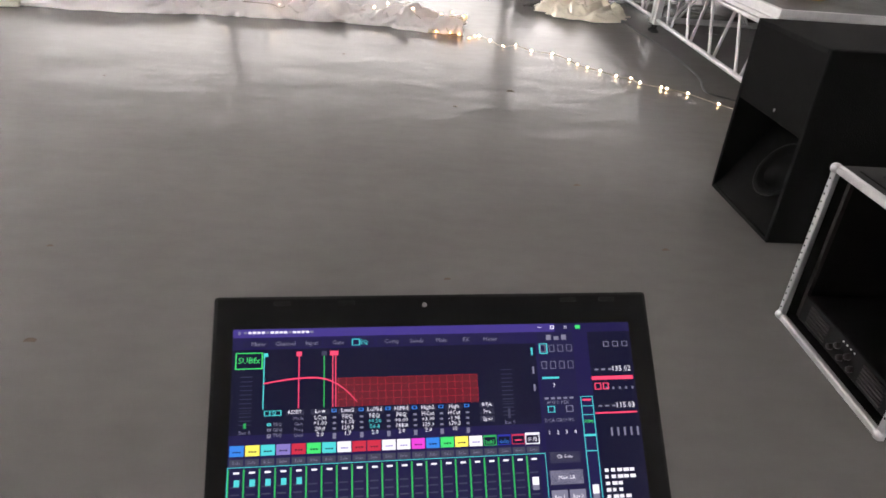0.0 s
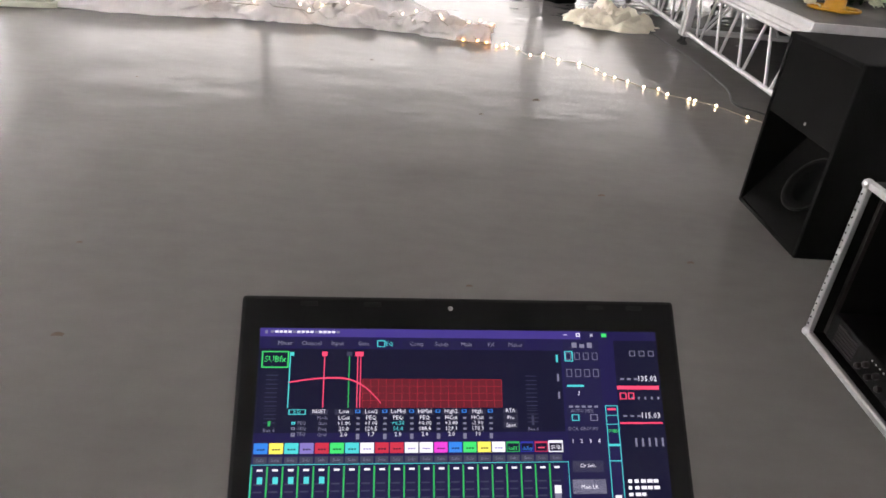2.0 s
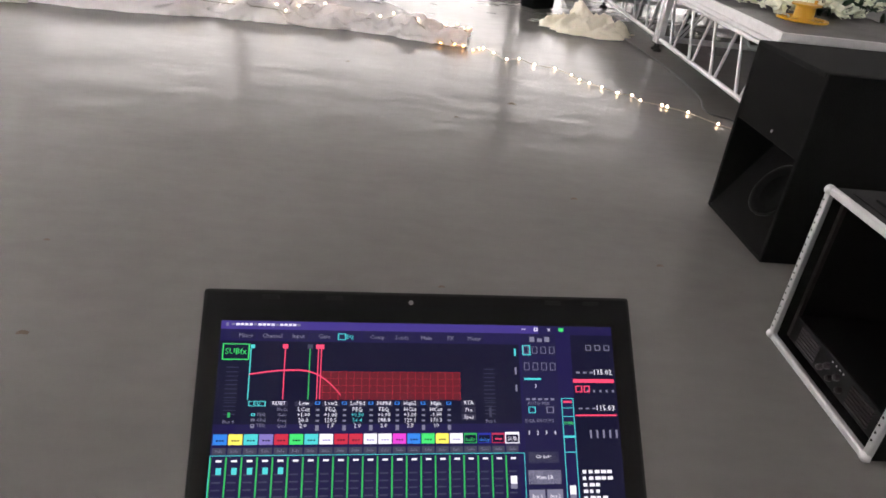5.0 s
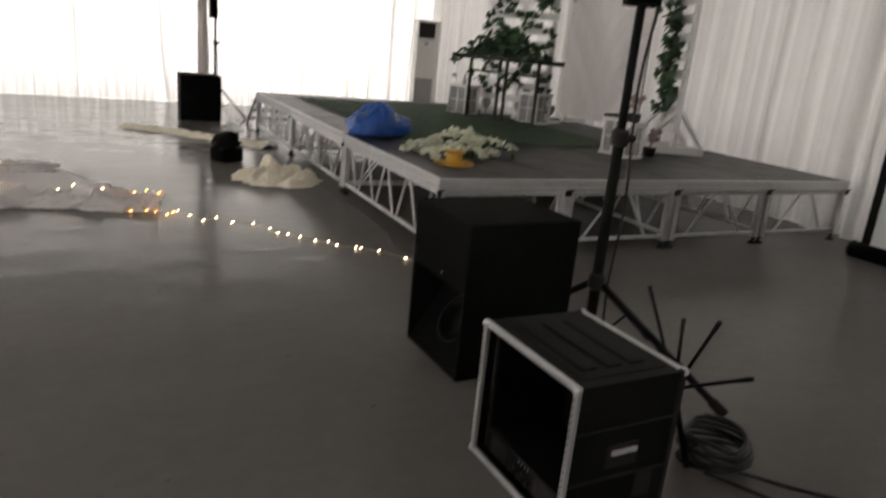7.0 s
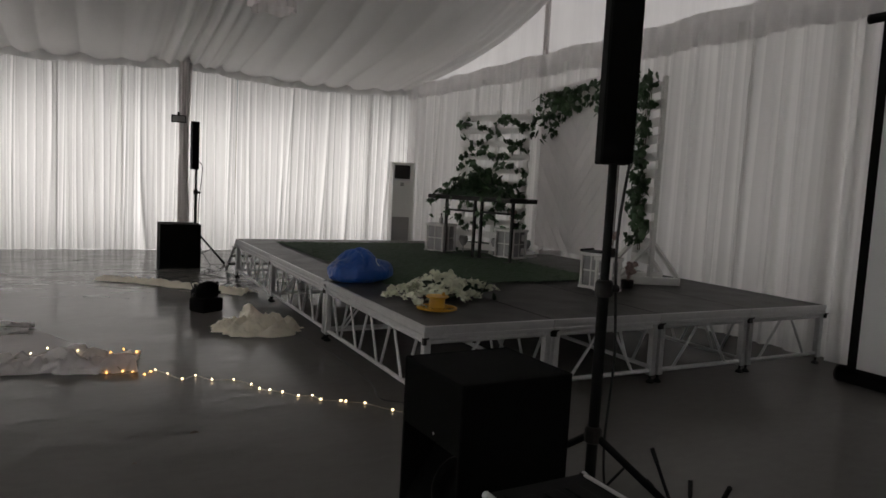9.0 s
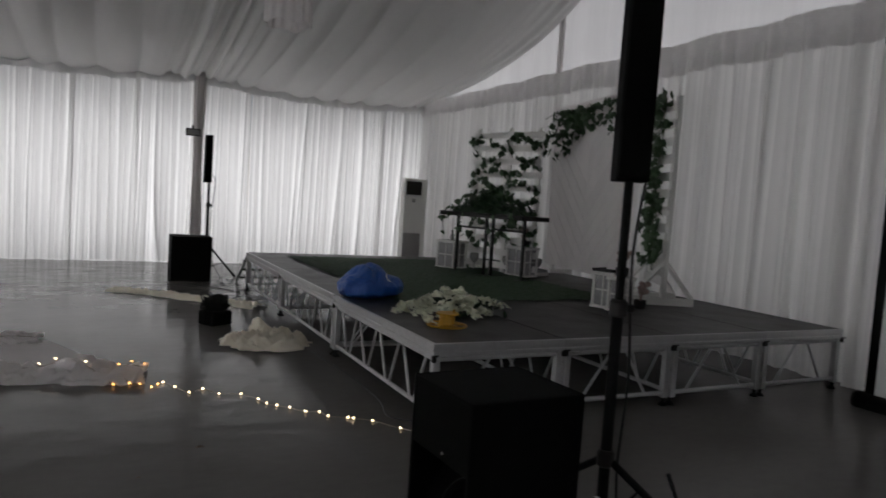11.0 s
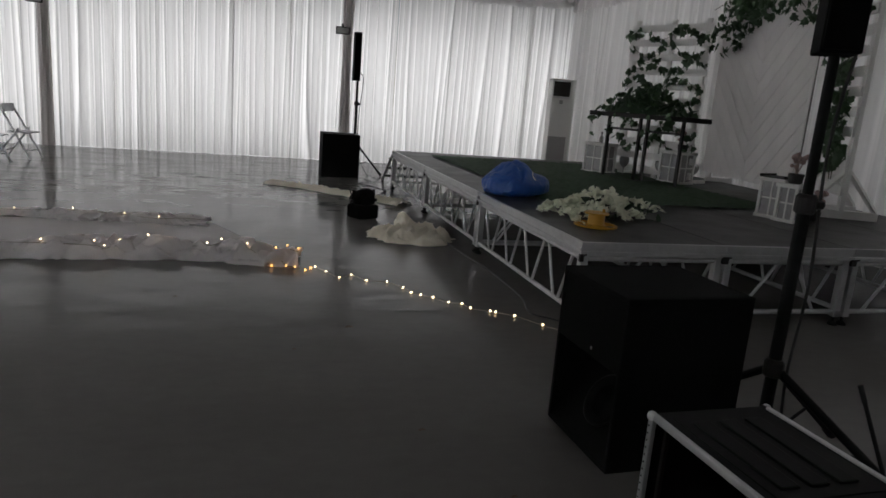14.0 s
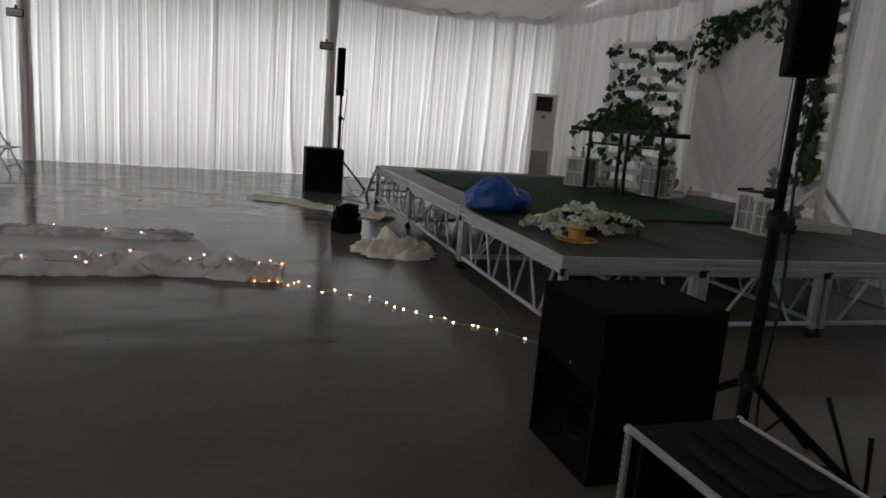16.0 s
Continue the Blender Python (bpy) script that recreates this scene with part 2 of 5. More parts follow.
M = dict(
    floor=floor_paint("painted_concrete"),
    # both drapes carry painted fold shade on top of their modelled pleats
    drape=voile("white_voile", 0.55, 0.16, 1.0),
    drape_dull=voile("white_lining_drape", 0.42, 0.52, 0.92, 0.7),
    frill=mat("white_frill", (0.80, 0.78, 0.775), 0.9, var=0.1, scale=6, trans=0.2),
    ceil=mat("white_ceiling_cloth", (0.82, 0.81, 0.80), 0.9, var=0.06, scale=2, trans=0.1, stretch=(1, 0.15, 1)),
    pvc=mat("white_pvc_sheet", (0.8, 0.8, 0.8), 0.7, var=0.04, scale=1),
    gable=mat("translucent_pvc_gable", (0.82, 0.82, 0.82), 0.7, var=0.05, scale=3, trans=0.5, stretch=(1, 1, 0.06)),
    gable_end=mat("white_gable_sheet", (0.80, 0.79, 0.79), 0.7, var=0.10, scale=3, trans=0.20, stretch=(1, 1, 0.06)),
    post=mat("grey_tent_post", (0.60, 0.57, 0.56), 0.6, var=0.12, scale=8, stretch=(1, 1, 0.1)),
    alu=mat("brushed_aluminium", (0.54, 0.54, 0.54), 0.38, metal=0.75, var=0.14, scale=12, stretch=(1, 1, 1), bump=0.05),
    alu_dull=mat("dull_aluminium", (0.55, 0.55, 0.55), 0.5, metal=0.5, var=0.18, scale=9),
    deck=mat("dark_phenolic_deck", (0.015, 0.0135, 0.012), 0.45, spec=0.3, var=0.35, scale=3, bump=0.08, bscale=140, per=0.2, rvar=0.12),
    rubber=mat("black_rubber", (0.012, 0.012, 0.012), 0.8, spec=0.2, var=0.2),
    black=mat("black_textured_paint", (0.0078, 0.0078, 0.0078), 0.8, spec=0.06, var=0.3, scale=5, bump=0.25, bscale=170),
    blackgl=mat("black_satin_metal", (0.006, 0.006, 0.0063), 0.55, spec=0.12, var=0.2, scale=8),
    blackm=mat("black_metal_grille", (0.005, 0.005, 0.005), 0.75, spec=0.045, var=0.3, bump=0.4, bscale=400),
    lam=mat("black_laminate", (0.0065, 0.006, 0.006), 0.6, spec=0.14, var=0.3, scale=4, bump=0.08, bscale=90),
    cone=mat("paper_cone", (0.003, 0.003, 0.003), 0.8, spec=0.04, var=0.2),
    steel=mat("bright_steel", (0.6, 0.6, 0.6), 0.3, metal=0.9, var=0.1),
    grass=mat("artificial_grass", (0.018, 0.05, 0.016), 0.85, var=0.5, scale=60, fine=160),
    blue=mat("blue_plastic", (0.010, 0.078, 0.33), 0.38, var=0.15, scale=5, bump=0.15, bscale=14),
    white=mat("white_paint", (0.72, 0.71, 0.68), 0.55, var=0.08, scale=7, bump=0.06),
    wood=mat("whitewashed_board", (0.75, 0.73, 0.71), 0.65, var=0.14, scale=5, stretch=(1, 1, 0.25), bump=0.12, bscale=30, per=0.4),
    chevron=mat("greyed_chevron_board", (0.76, 0.73, 0.72), 0.65, var=0.14, scale=4, stretch=(1, 1, 0.3), bump=0.12, bscale=30, per=0.5),
    groove=mat("board_gap", (0.22, 0.20, 0.19), 0.8, var=0.2),
    leaf=mat("ivy_leaf", (0.036, 0.076, 0.028), 0.5, var=0.45, scale=5, per=0.7),
    leafdark=mat("fern_leaf", (0.016, 0.042, 0.015), 0.55, var=0.45, scale=6, per=0.5),
    stem=mat("vine_stem", (0.06, 0.06, 0.03), 0.7),
    petal=mat("white_petal", (0.85, 0.86, 0.70), 0.7, var=0.12, scale=14, trans=0.2),
    yellow=mat("yellow_plastic", (0.58, 0.30, 0.014), 0.4, var=0.1, scale=8),
    cream=mat("cream_satin_cloth", (0.90, 0.83, 0.69), 0.5, var=0.10, scale=5, bump=0.15, bscale=22, trans=0.06),
    chiffon=mat("white_chiffon", (0.88, 0.845, 0.84), 0.8, var=0.10, scale=9, trans=0.32, bump=0.12, bscale=40),
    aisle=mat("sheer_aisle_cloth", (0.42, 0.39, 0.39), 0.45, var=0.12, scale=3, bump=0.1, bscale=14),
    glow=mat("warm_bulb", (1.0, 0.72, 0.42), 0.4, emit=19.0),
    postcloth=mat("greyed_post_wrap", (0.70, 0.66, 0.65), 0.9, var=0.3, scale=7, trans=0.35, stretch=(1, 1, 0.04)),
    amber=mat("amber_bulb", (1.0, 0.46, 0.12), 0.4, emit=16.0),
    wire=mat("clear_wire", (0.30, 0.25, 0.18), 0.4, var=0.1),
    cable=mat("black_cable", (0.015, 0.015, 0.015), 0.5, var=0.2),
    screen=mat("projection_cloth", (0.74, 0.74, 0.74), 0.85, var=0.03, scale=1.2),
    ac=mat("white_ac_plastic", (0.68, 0.67, 0.64), 0.45, var=0.06, scale=3),
    acgrey=mat("grey_ac_panel", (0.30, 0.29, 0.28), 0.5, var=0.1, scale=3),
    bezel=mat("matt_black_bezel", (0.007, 0.007, 0.0072), 0.6, spec=0.12, var=0.2),
    dark=mat("dark_plastic", (0.020, 0.018, 0.017), 0.5, spec=0.25, var=0.2),
    table=mat("beige_tabletop", (0.45, 0.40, 0.34), 0.5, var=0.12, scale=9, stretch=(1, 6, 1)),
    dried=mat("dried_pink_flower", (0.34, 0.24, 0.22), 0.8, var=0.3, scale=20),
    pane=mat("frosted_pane", (0.34, 0.33, 0.33), 0.25, var=0.25, scale=9),
    glass=mat("smoked_lamp_glass", (0.35, 0.34, 0.33), 0.15, var=0.1),
    chair=mat("white_chair_paint", (0.66, 0.66, 0.68), 0.5, var=0.08, scale=9),
    debris=mat("dry_leaf_scrap", (0.10, 0.075, 0.05), 0.8),
    greenish=mat("pale_green_crate", (0.60, 0.60, 0.50), 0.6, var=0.1, scale=8),
)


def glow_mat(name, colour, power=1.0, base=None):
    m = bpy.data.materials.new(name)
    m.use_nodes = True
    b = m.node_tree.nodes["Principled BSDF"]
    b.inputs["Base Color"].default_value = (0.006, 0.006, 0.008, 1)
    b.inputs["Specular IOR Level"].default_value = 0.08
    b.inputs["Roughness"].default_value = 0.4
    b.inputs["Emission Color"].default_value = (*colour, 1)
    b.inputs["Emission Strength"].default_value = power
    return m


# ---- building helpers ----
def part(name, bm, material, parent=None, label="", smooth=False):
    me = bpy.data.meshes.new(name)
    bm.to_mesh(me)
    bm.free()
    if smooth:
        for p in me.polygons:
            p.use_smooth = True
    me.materials.append(material)
    ob = new(name, me)
    if parent is not None:
        ob.parent = parent
    if label:
        ob["label"] = label
    return ob


def again(ob, parent, m):
    """One more object on the same mesh."""
    o = new(ob.name.split(".")[0], ob.data)
    o.parent = parent
    o.matrix_basis = m
    return o


def thing(name, x, y, z, turn=0, label="", category="", group="", kind=""):
    e = new(name)
    e.matrix_world = pose(x, y, z, 0, 0, turn)
    e.empty_display_size = 0.1
    return tagged(e, label, category, group, kind)


def box(bm, x0, x1, y0, y1, z0, z1, bev=0.0, seg=1):
    vs = [bm.verts.new((x, y, z)) for x in (x0, x1) for y in (y0, y1) for z in (z0, z1)]
    fs = [bm.faces.new([vs[i] for i in f]) for f in ((0, 1, 3, 2), (4, 6, 7, 5), (0, 4, 5, 1), (2, 3, 7, 6), (0, 2, 6, 4), (1, 5, 7, 3))]
    if bev:
        es = list({e for f in fs for e in f.edges})
        bmesh.ops.bevel(bm, geom=es, offset=bev, segments=seg, profile=0.5, affect="EDGES")
    return bm


def B(*a, **k):
    return box(bmesh.new(), *a, **k)


def tube(bm, p, q, r, seg=10, r2=None):
    p, q = Vector(p), Vector(q)
    d = (q - p)
    rot = d.to_track_quat("Z", "Y").to_matrix()
    r2 = r if r2 is None else r2
    a = [bm.verts.new(p + rot @ Vector((r * math.cos(t), r * math.sin(t), 0))) for t in [2 * math.pi * i / seg for i in range(seg)]]
    b = [bm.verts.new(q + rot @ Vector((r2 * math.cos(t), r2 * math.sin(t), 0))) for t in [2 * math.pi * i / seg for i in range(seg)]]
    for i in range(seg):
        bm.faces.new((a[i], a[(i + 1) % seg], b[(i + 1) % seg], b[i]))
    bm.faces.new(a[::-1])
    bm.faces.new(b)
    return bm


def T(p, q, r, seg=10, r2=None):
    return tube(bmesh.new(), p, q, r, seg, r2)


def lathe(profile, seg=20, at=(0, 0, 0), bm=None):
    bm = bm or bmesh.new()
    rings = []
    for r, z in profile:
        rings.append([bm.verts.new((at[0] + r * math.cos(2 * math.pi * i / seg), at[1] + r * math.sin(2 * math.pi * i / seg), at[2] + z)) for i in range(seg)])
    for a, b in zip(rings, rings[1:]):
        for i in range(seg):
            bm.faces.new((a[i], a[(i + 1) % seg], b[(i + 1) % seg], b[i]))
    bm.faces.new(rings[0][::-1])
    bm.faces.new(rings[-1])
    return bm


def cord(bm, pts, r, seg=6, steps=6):
    """A smooth tube through the points."""
    P = [Vector(p) for p in pts]
    P = [2 * P[0] - P[1]] + P + [2 * P[-1] - P[-2]]
    line = []
    for i in range(1, len(P) - 2):
        for k in range(steps):
            t = k / steps
            a, b, c, d = P[i - 1:i + 3]
            line.append(0.5 * ((2 * b) + (c - a) * t + (2 * a - 5 * b + 4 * c - d) * t * t + (3 * b - a - 3 * c + d) * t ** 3))
    line.append(P[-2])
    rings = []
    for i, p in enumerate(line):
        d = line[min(i + 1, len(line) - 1)] - line[max(i - 1, 0)]
        rot = d.to_track_quat("Z", "Y").to_matrix()
        rings.append([bm.verts.new(p + rot @ Vector((r * math.cos(2 * math.pi * k / seg), r * math.sin(2 * math.pi * k / seg), 0))) for k in range(seg)])
    for a, b in zip(rings, rings[1:]):
        # nearest start corner keeps the tube from twisting shut
        s = min(range(seg), key=lambda j: (b[j].co - a[0].co).length)
        for k in range(seg):
            bm.faces.new((a[k], a[(k + 1) % seg], b[(k + 1 + s) % seg], b[(k + s) % seg]))
    return bm


def sheet(nu, nv, f):
    """A grid mesh with its points at f(u, v), u and v from 0 to 1."""
    bm = bmesh.new()
    g = [[bm.verts.new(f(i / nu, j / nv)) for j in range(nv + 1)] for i in range(nu + 1)]
    for i in range(nu):
        for j in range(nv):
            bm.faces.new((g[i][j], g[i + 1][j], g[i + 1][j + 1], g[i][j + 1]))
    return bm


def fbm(x, y, z=0.0, o=3):
    return noise.fractal(Vector((x, y, z)), 1.0, 2.0, o)


# ---- setting ----
floor = part("floor", B(WEST - 0.3, EAST + 0.3, SOUTH - 0.3, FAR + 0.35, -0.2, 0.0), M["floor"])
tagged(floor, "grey painted concrete floor with a soft gloss", "floor", kind="structure")


def roof_z(y):
    d = abs(y - 7.0)
    d = 10.0 - d
    pts = ((0, 4.12), (3, 4.46), (5, 4.86), (6.2, 5.36), (8, 6.25), (10, 7.0), (12, 7.0))
    for (a, za), (b, zb) in zip(pts, pts[1:]):
        if d <= b:
            return za + (zb - za) * (d - a) / (b - a)
    return 7.0


def roof_smooth(y):
    return sum(roof_z(y + k) for k in (-0.6, -0.3, 0, 0.3, 0.6)) / 5 if y < 16.4 else roof_z(y)


def build_setting():
    w = part("wall_south", B(WEST - 0.2, EAST + 0.2, SOUTH - 0.02, SOUTH, 0, 4.4), M["gable"])
    tagged(w, "white sheet wall of the tent", "wall", kind="structure")
    w = part("wall_west", B(WEST - 0.02, WEST, SOUTH, FAR, 0, 7.3), M["gable"])
    tagged(w, "white sheet end wall of the tent", "wall", kind="structure")
    w = part("wall_east", B(EAST + 0.12, EAST + 0.13, SOUTH, FAR + 0.3, 0, 4.1), M["gable"])
    tagged(w, "white sheet wall behind the drapes", "wall", kind="structure")
    # upper gable: thin translucent sheet that daylight shines through
    bm = bmesh.new()
    ys = [SOUTH + (FAR - SOUTH) * i / 40 for i in range(41)]
    lo = [bm.verts.new((EAST + 0.1, y, 4.0)) for y in ys]
    hi = [bm.verts.new((EAST + 0.1, y, roof_smooth(y) + 0.35)) for y in ys]
    for i in range(40):
        bm.faces.new((lo[i], lo[i + 1], hi[i + 1], hi[i]))
    w = part("wall_gable", bm, M["gable_end"])
    tagged(w, "white translucent gable sheet above the valance", "wall", kind="structure")
    bm = bmesh.new()
    box(bm, WEST, EAST + 0.3, FAR + 0.25, FAR + 0.32, 4.12, 4.5)
    tagged(part("wall_north", bm, M["pvc"]), "white beam over the draped long side", "wall", kind="structure")
    # outer roof
    bm = bmesh.new()
    prof = [(SOUTH - 0.4, 4.3), (7.0, 7.7), (FAR + 0.5, 4.3)]
    a = [bm.verts.new((WEST - 0.3, y, z)) for y, z in prof] + [bm.verts.new((WEST - 0.3, y, z + 0.1)) for y, z in prof[::-1]]
    b = [bm.verts.new((EAST + 0.4, y, z)) for y, z in prof] + [bm.verts.new((EAST + 0.4, y, z + 0.1)) for y, z in prof[::-1]]
    for i in range(6):
        bm.faces.new((a[i], a[(i + 1) % 6], b[(i + 1) % 6], b[i]))
    bm.faces.new(a)
    bm.faces.new(b[::-1])
    tagged(part("roof", bm, M["pvc"]), "white sheet roof of the tent", "roof", kind="structure")
    # draped ceiling, one gathered cloth a bay
    for k, (x0, x1) in enumerate(zip(POSTS, POSTS[1:])):
        def f(u, v, x0=x0, x1=x1, k=k):
            x = x0 + (x1 - x0) * u
            y = FAR - 0.05 - (FAR - SOUTH - 0.1) * v
            d = 10.0 - abs(y - 7.0)
            sag = -0.17 * math.sin(math.pi * u) ** 0.8
            amp = 0.045 + 0.045 * math.exp(-d / 2.0)
            fold = amp * (0.6 - abs(math.sin(math.pi * (u * 9.0 + 0.7 * fbm(u * 3, v * 1.2, k, 2))))) + 0.03 * fbm(u * 7, v * 4, k + 3)
            edge = 0.05 * math.exp(-((min(u, 1 - u)) * 9.0) ** 2) * math.sin(2 * math.pi * u * 24)
            return (x, y, roof_smooth(y) + sag + fold + edge)
        c = part("ceiling", sheet(230, 70, f), M["ceil"], smooth=True)
        tagged(c, "white gathered cloth ceiling sagging between the tent frames", "ceiling", kind="structure")
        # hem along the eave
        def g(u, v, x0=x0, x1=x1, k=k):
            x = x0 + (x1 - x0) * u
            z1 = 4.14 - 0.17 * math.sin(math.pi * u) ** 0.8
            return (x, FAR - 0.16 + 0.03 * math.sin(u * 90 + 2 * fbm(u * 6, k, 0, 2)), z1 - (0.15 + 0.015 * math.sin(u * 37)) * v + 0.06 * (1 - v))
        h = part("trim", sheet(160, 3, g), M["ceil"], smooth=True)
        tagged(h, "gathered white hem along the eave", "trim", kind="structure")
    # posts along the long side
    for x in POSTS[1:3]:
        p = part("post", B(x - 0.08, x + 0.08, FAR - 0.22, FAR - 0.08, 0, 4.3, 0.01), M["post"])
        tagged(p, "grey tent post between the drapes", "post", kind="structure")
        def wrap(u, v, x=x):
            pinch = 1 - 0.18 * math.sin(math.pi * v) + 0.05 * math.sin(7 * v + x)
            a = math.pi * (1.08 * u - 0.04)
            r = 0.012 * math.sin(u * 19 + 2.2 * math.sin(v * 3 + x)) + 0.006 * math.sin(u * 41 + v * 5)
            return (x - (0.122 * pinch + r) * math.cos(a), FAR - 0.14 - (0.115 + r) * math.sin(a), 0.004 + 4.1 * (1 - v))
        c = part("trim", sheet(60, 24, wrap), M["postcloth"], smooth=True)
        tagged(c, "greyish gathered cloth wrapped round the tent post", "trim", kind="structure")
    for y in (5.62, 11.35):
        p = part("post", B(EAST + 0.04, EAST + 0.095, y - 0.06, y + 0.06, 0, 6.2, 0.01), M["post"])
        tagged(p, "grey tent post at the gable side", "post", kind="structure")
    # ruffled valance on the gable wall
    def val(u, v):
        y = FAR - 0.1 - (FAR - SOUTH - 0.2) * u
        return (EAST - 0.12 - 0.035 * math.sin(u * 420 + 3 * fbm(u * 30, 0, 0, 2)) * (0.4 + v), y, 4.20 - (0.33 + 0.12 * min(1.0, (FAR - y) / 9.0)) * v - 0.02 * math.sin(u * 90))
    t = part("trim", sheet(700, 4, val), M["frill"], smooth=True)
    tagged(t, "ruffled white valance along the gable wall", "trim", kind="structure")


build_setting()


def curtain(length, height, seed, pleats, amp, material):
    rnd = random.Random(seed)
    ph = [rnd.uniform(0, 6.3) for _ in range(4)]
    nu = int(length / 0.018)

    def f(u, v):
        s = u * length
        w = 0.35 * fbm(s * 1.6, seed, v * 0.35, 2)
        a = amp * (0.55 + 0.45 * v) * (0.75 + 0.5 * fbm(s * 0.9, seed + 9, 0, 2))
        p = 2 * math.pi * (s * pleats + w)
        off = a * (math.sin(p + ph[0]) + 0.45 * math.sin(2.3 * p + ph[1]) + 0.25 * math.sin(0.37 * p + ph[2]))
        hem = 0.025 * math.sin(s * 3 + ph[3]) * v
        return (s + 0.018 * math.sin(1.9 * p + ph[1]), off, height * (1 - v) + 0.001 + abs(hem) * 0.15 * (v > 0.95))
    return part("curtain", sheet(nu, 12, f), material, smooth=True)


def hang_drapes():
    rnd = random.Random(4)
    n = 0
    for x0, x1 in zip(POSTS, POSTS[1:]):
        a, b = x0 + 0.06, x1 - 0.06
        k = 5
        w = (b - a) / k
        for i in range(k):
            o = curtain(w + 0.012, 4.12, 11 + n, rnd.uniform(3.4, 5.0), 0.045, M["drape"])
            o.matrix_world = pose(a + i * w - 0.006, FAR - 0.03 + 0.012 * (i % 2), 0)
            tagged(o, "floor-length pleated white voile curtain glowing with daylight", "curtain", "curtains of the long side")
            n += 1
    y = FAR - 0.1
    i = 0
    while y > SOUTH + 0.2:
        w = min(1.45, y - SOUTH - 0.1)
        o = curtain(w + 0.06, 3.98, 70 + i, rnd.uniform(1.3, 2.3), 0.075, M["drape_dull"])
        o.matrix_world = pose(EAST - 0.09 + 0.04 * (i % 2), y + 0.03, 0, 0, 0, -90)
        tagged(o, "floor-length white lining curtain in loose pleats", "curtain", "curtains of the gable wall")
        y -= w
        i += 1


hang_drapes()


# ---- stage ----
def stage_platform(front, side):
    """A 1.22 x 2.44 m deck on a braced aluminium frame; origin at its near corner on the floor. Rails on outer edges rise flush with the deck."""
    W, D = 1.22, 2.44
    e = thing("stage_platform", 0, 0, 0, 0, "dark stage deck on a braced aluminium truss frame", "stage platform", "platforms of the stage")
    part("deck_panel", B(0.036 if side else 0.006, W - 0.006, 0.036 if front else 0.006, D - 0.006, DECK - 0.016, DECK, 0.002), M["deck"], e)
    g = 0.003
    for x0, x1, y0, y1 in ((g, W - g, g, 0.032), (g, W - g, D - 0.032, D - g), (g, 0.032, 0.034, D - 0.034), (W - 0.032, W - g, 0.034, D - 0.034)):
        bm = bmesh.new()
        outer = (front and y1 < 0.1) or (side and x1 < 0.1)
        box(bm, x0, x1, y0, y1, DECK - 0.042, DECK + (0.002 if outer else -0.017), 0.003)
        inx = 0.012
        iny = 0.012
        box(bm, x0 + (0 if x1 - x0 > 0.1 else inx), x1 - (0 if x1 - x0 > 0.1 else inx), y0 + (iny if x1 - x0 > 0.1 else 0), y1 - (iny if x1 - x0 > 0.1 else 0), DECK - 0.066, DECK - 0.042)
        box(bm, x0, x1, y0, y1, DECK - 0.098, DECK - 0.066, 0.004)
        part("edge_rail", bm, M["alu"], e)
    zt, zb = DECK - 0.125, 0.115
    c = 0.045
    for x, y in ((c, c), (W - c, c), (c, D - c), (W - c, D - c)):
        bm = bmesh.new()
        box(bm, x - 0.030, x + 0.030, y - 0.030, y + 0.030, 0.075, DECK - 0.098, 0.005)
        box(bm, x - 0.033, x + 0.033, y - 0.033, y + 0.033, 0.075, 0.135, 0.003)
        leg = part("leg", bm, M["alu"], e)
        bm = T((x, y, 0.03), (x, y, 0.08), 0.012, 10)
        lathe([(0.038, 0), (0.038, 0.012), (0.02, 0.03), (0.012, 0.032)], 14, (x, y, 0), bm)
        part("foot", bm, M["rubber"], leg)
    for x, y in ((0.012, 0.05), (W - 0.012, 0.05)):
        bm = B(x - 0.016, x + 0.016, -0.006, 0.02, DECK - 0.14, DECK - 0.085, 0.003)
        tube(bm, (x - 0.012, -0.004, DECK - 0.10), (x + 0.03, -0.012, DECK - 0.085), 0.006, 6)
        part("latch", bm, M["dark"], e)
    for y in (c, D - c):
        part("top_tube", T((c, y, zt), (W - c, y, zt), 0.02, 10), M["alu_dull"], e)
        part("bottom_tube", T((c, y, zb), (W - c, y, zb), 0.02, 10), M["alu_dull"], e)
        for a, b in ((0.16, 0.43), (0.80, 0.57)):
            part("brace", T((c + a * (W - 2 * c), y, zb), (c + b * (W - 2 * c), y, zt), 0.013, 8), M["alu_dull"], e)
    # the neighbouring platform closes the other long side
    for x in (c,):
        part("top_tube", T((x, c, zt), (x, D - c, zt), 0.02, 10), M["alu_dull"], e)
        part("bottom_tube", T((x, c, zb), (x, D - c, zb), 0.02, 10), M["alu_dull"], e)
        n = 8
        for i in range(n):
            y0, y1 = 0.16 + (D - 0.32) * i / n, 0.16 + (D - 0.32) * (i + 1) / n
            s = 0.04
            a, b = ((y0 + s, zb), (y1 - s, zt)) if i % 2 else ((y0 + s, zt), (y1 - s, zb))
            part("brace", T((x, a[0], a[1]), (x, b[0], b[1]), 0.013, 8), M["alu_dull"], e)
    return e


SX, SY = 2.20, 5.30
for front in (True, False):
    for side in (True, False):
        first = None
        for i in range(4):
            for j in range(3):
                if (j == 0) == front and (i == 0) == side:
                    place = pose(SX + 1.22 * i, SY + 2.44 * j, 0)
                    if first is None:
                        first = stage_platform(front, side)
                        first.matrix_world = place
                    else:
                        copy_thing(first, place)


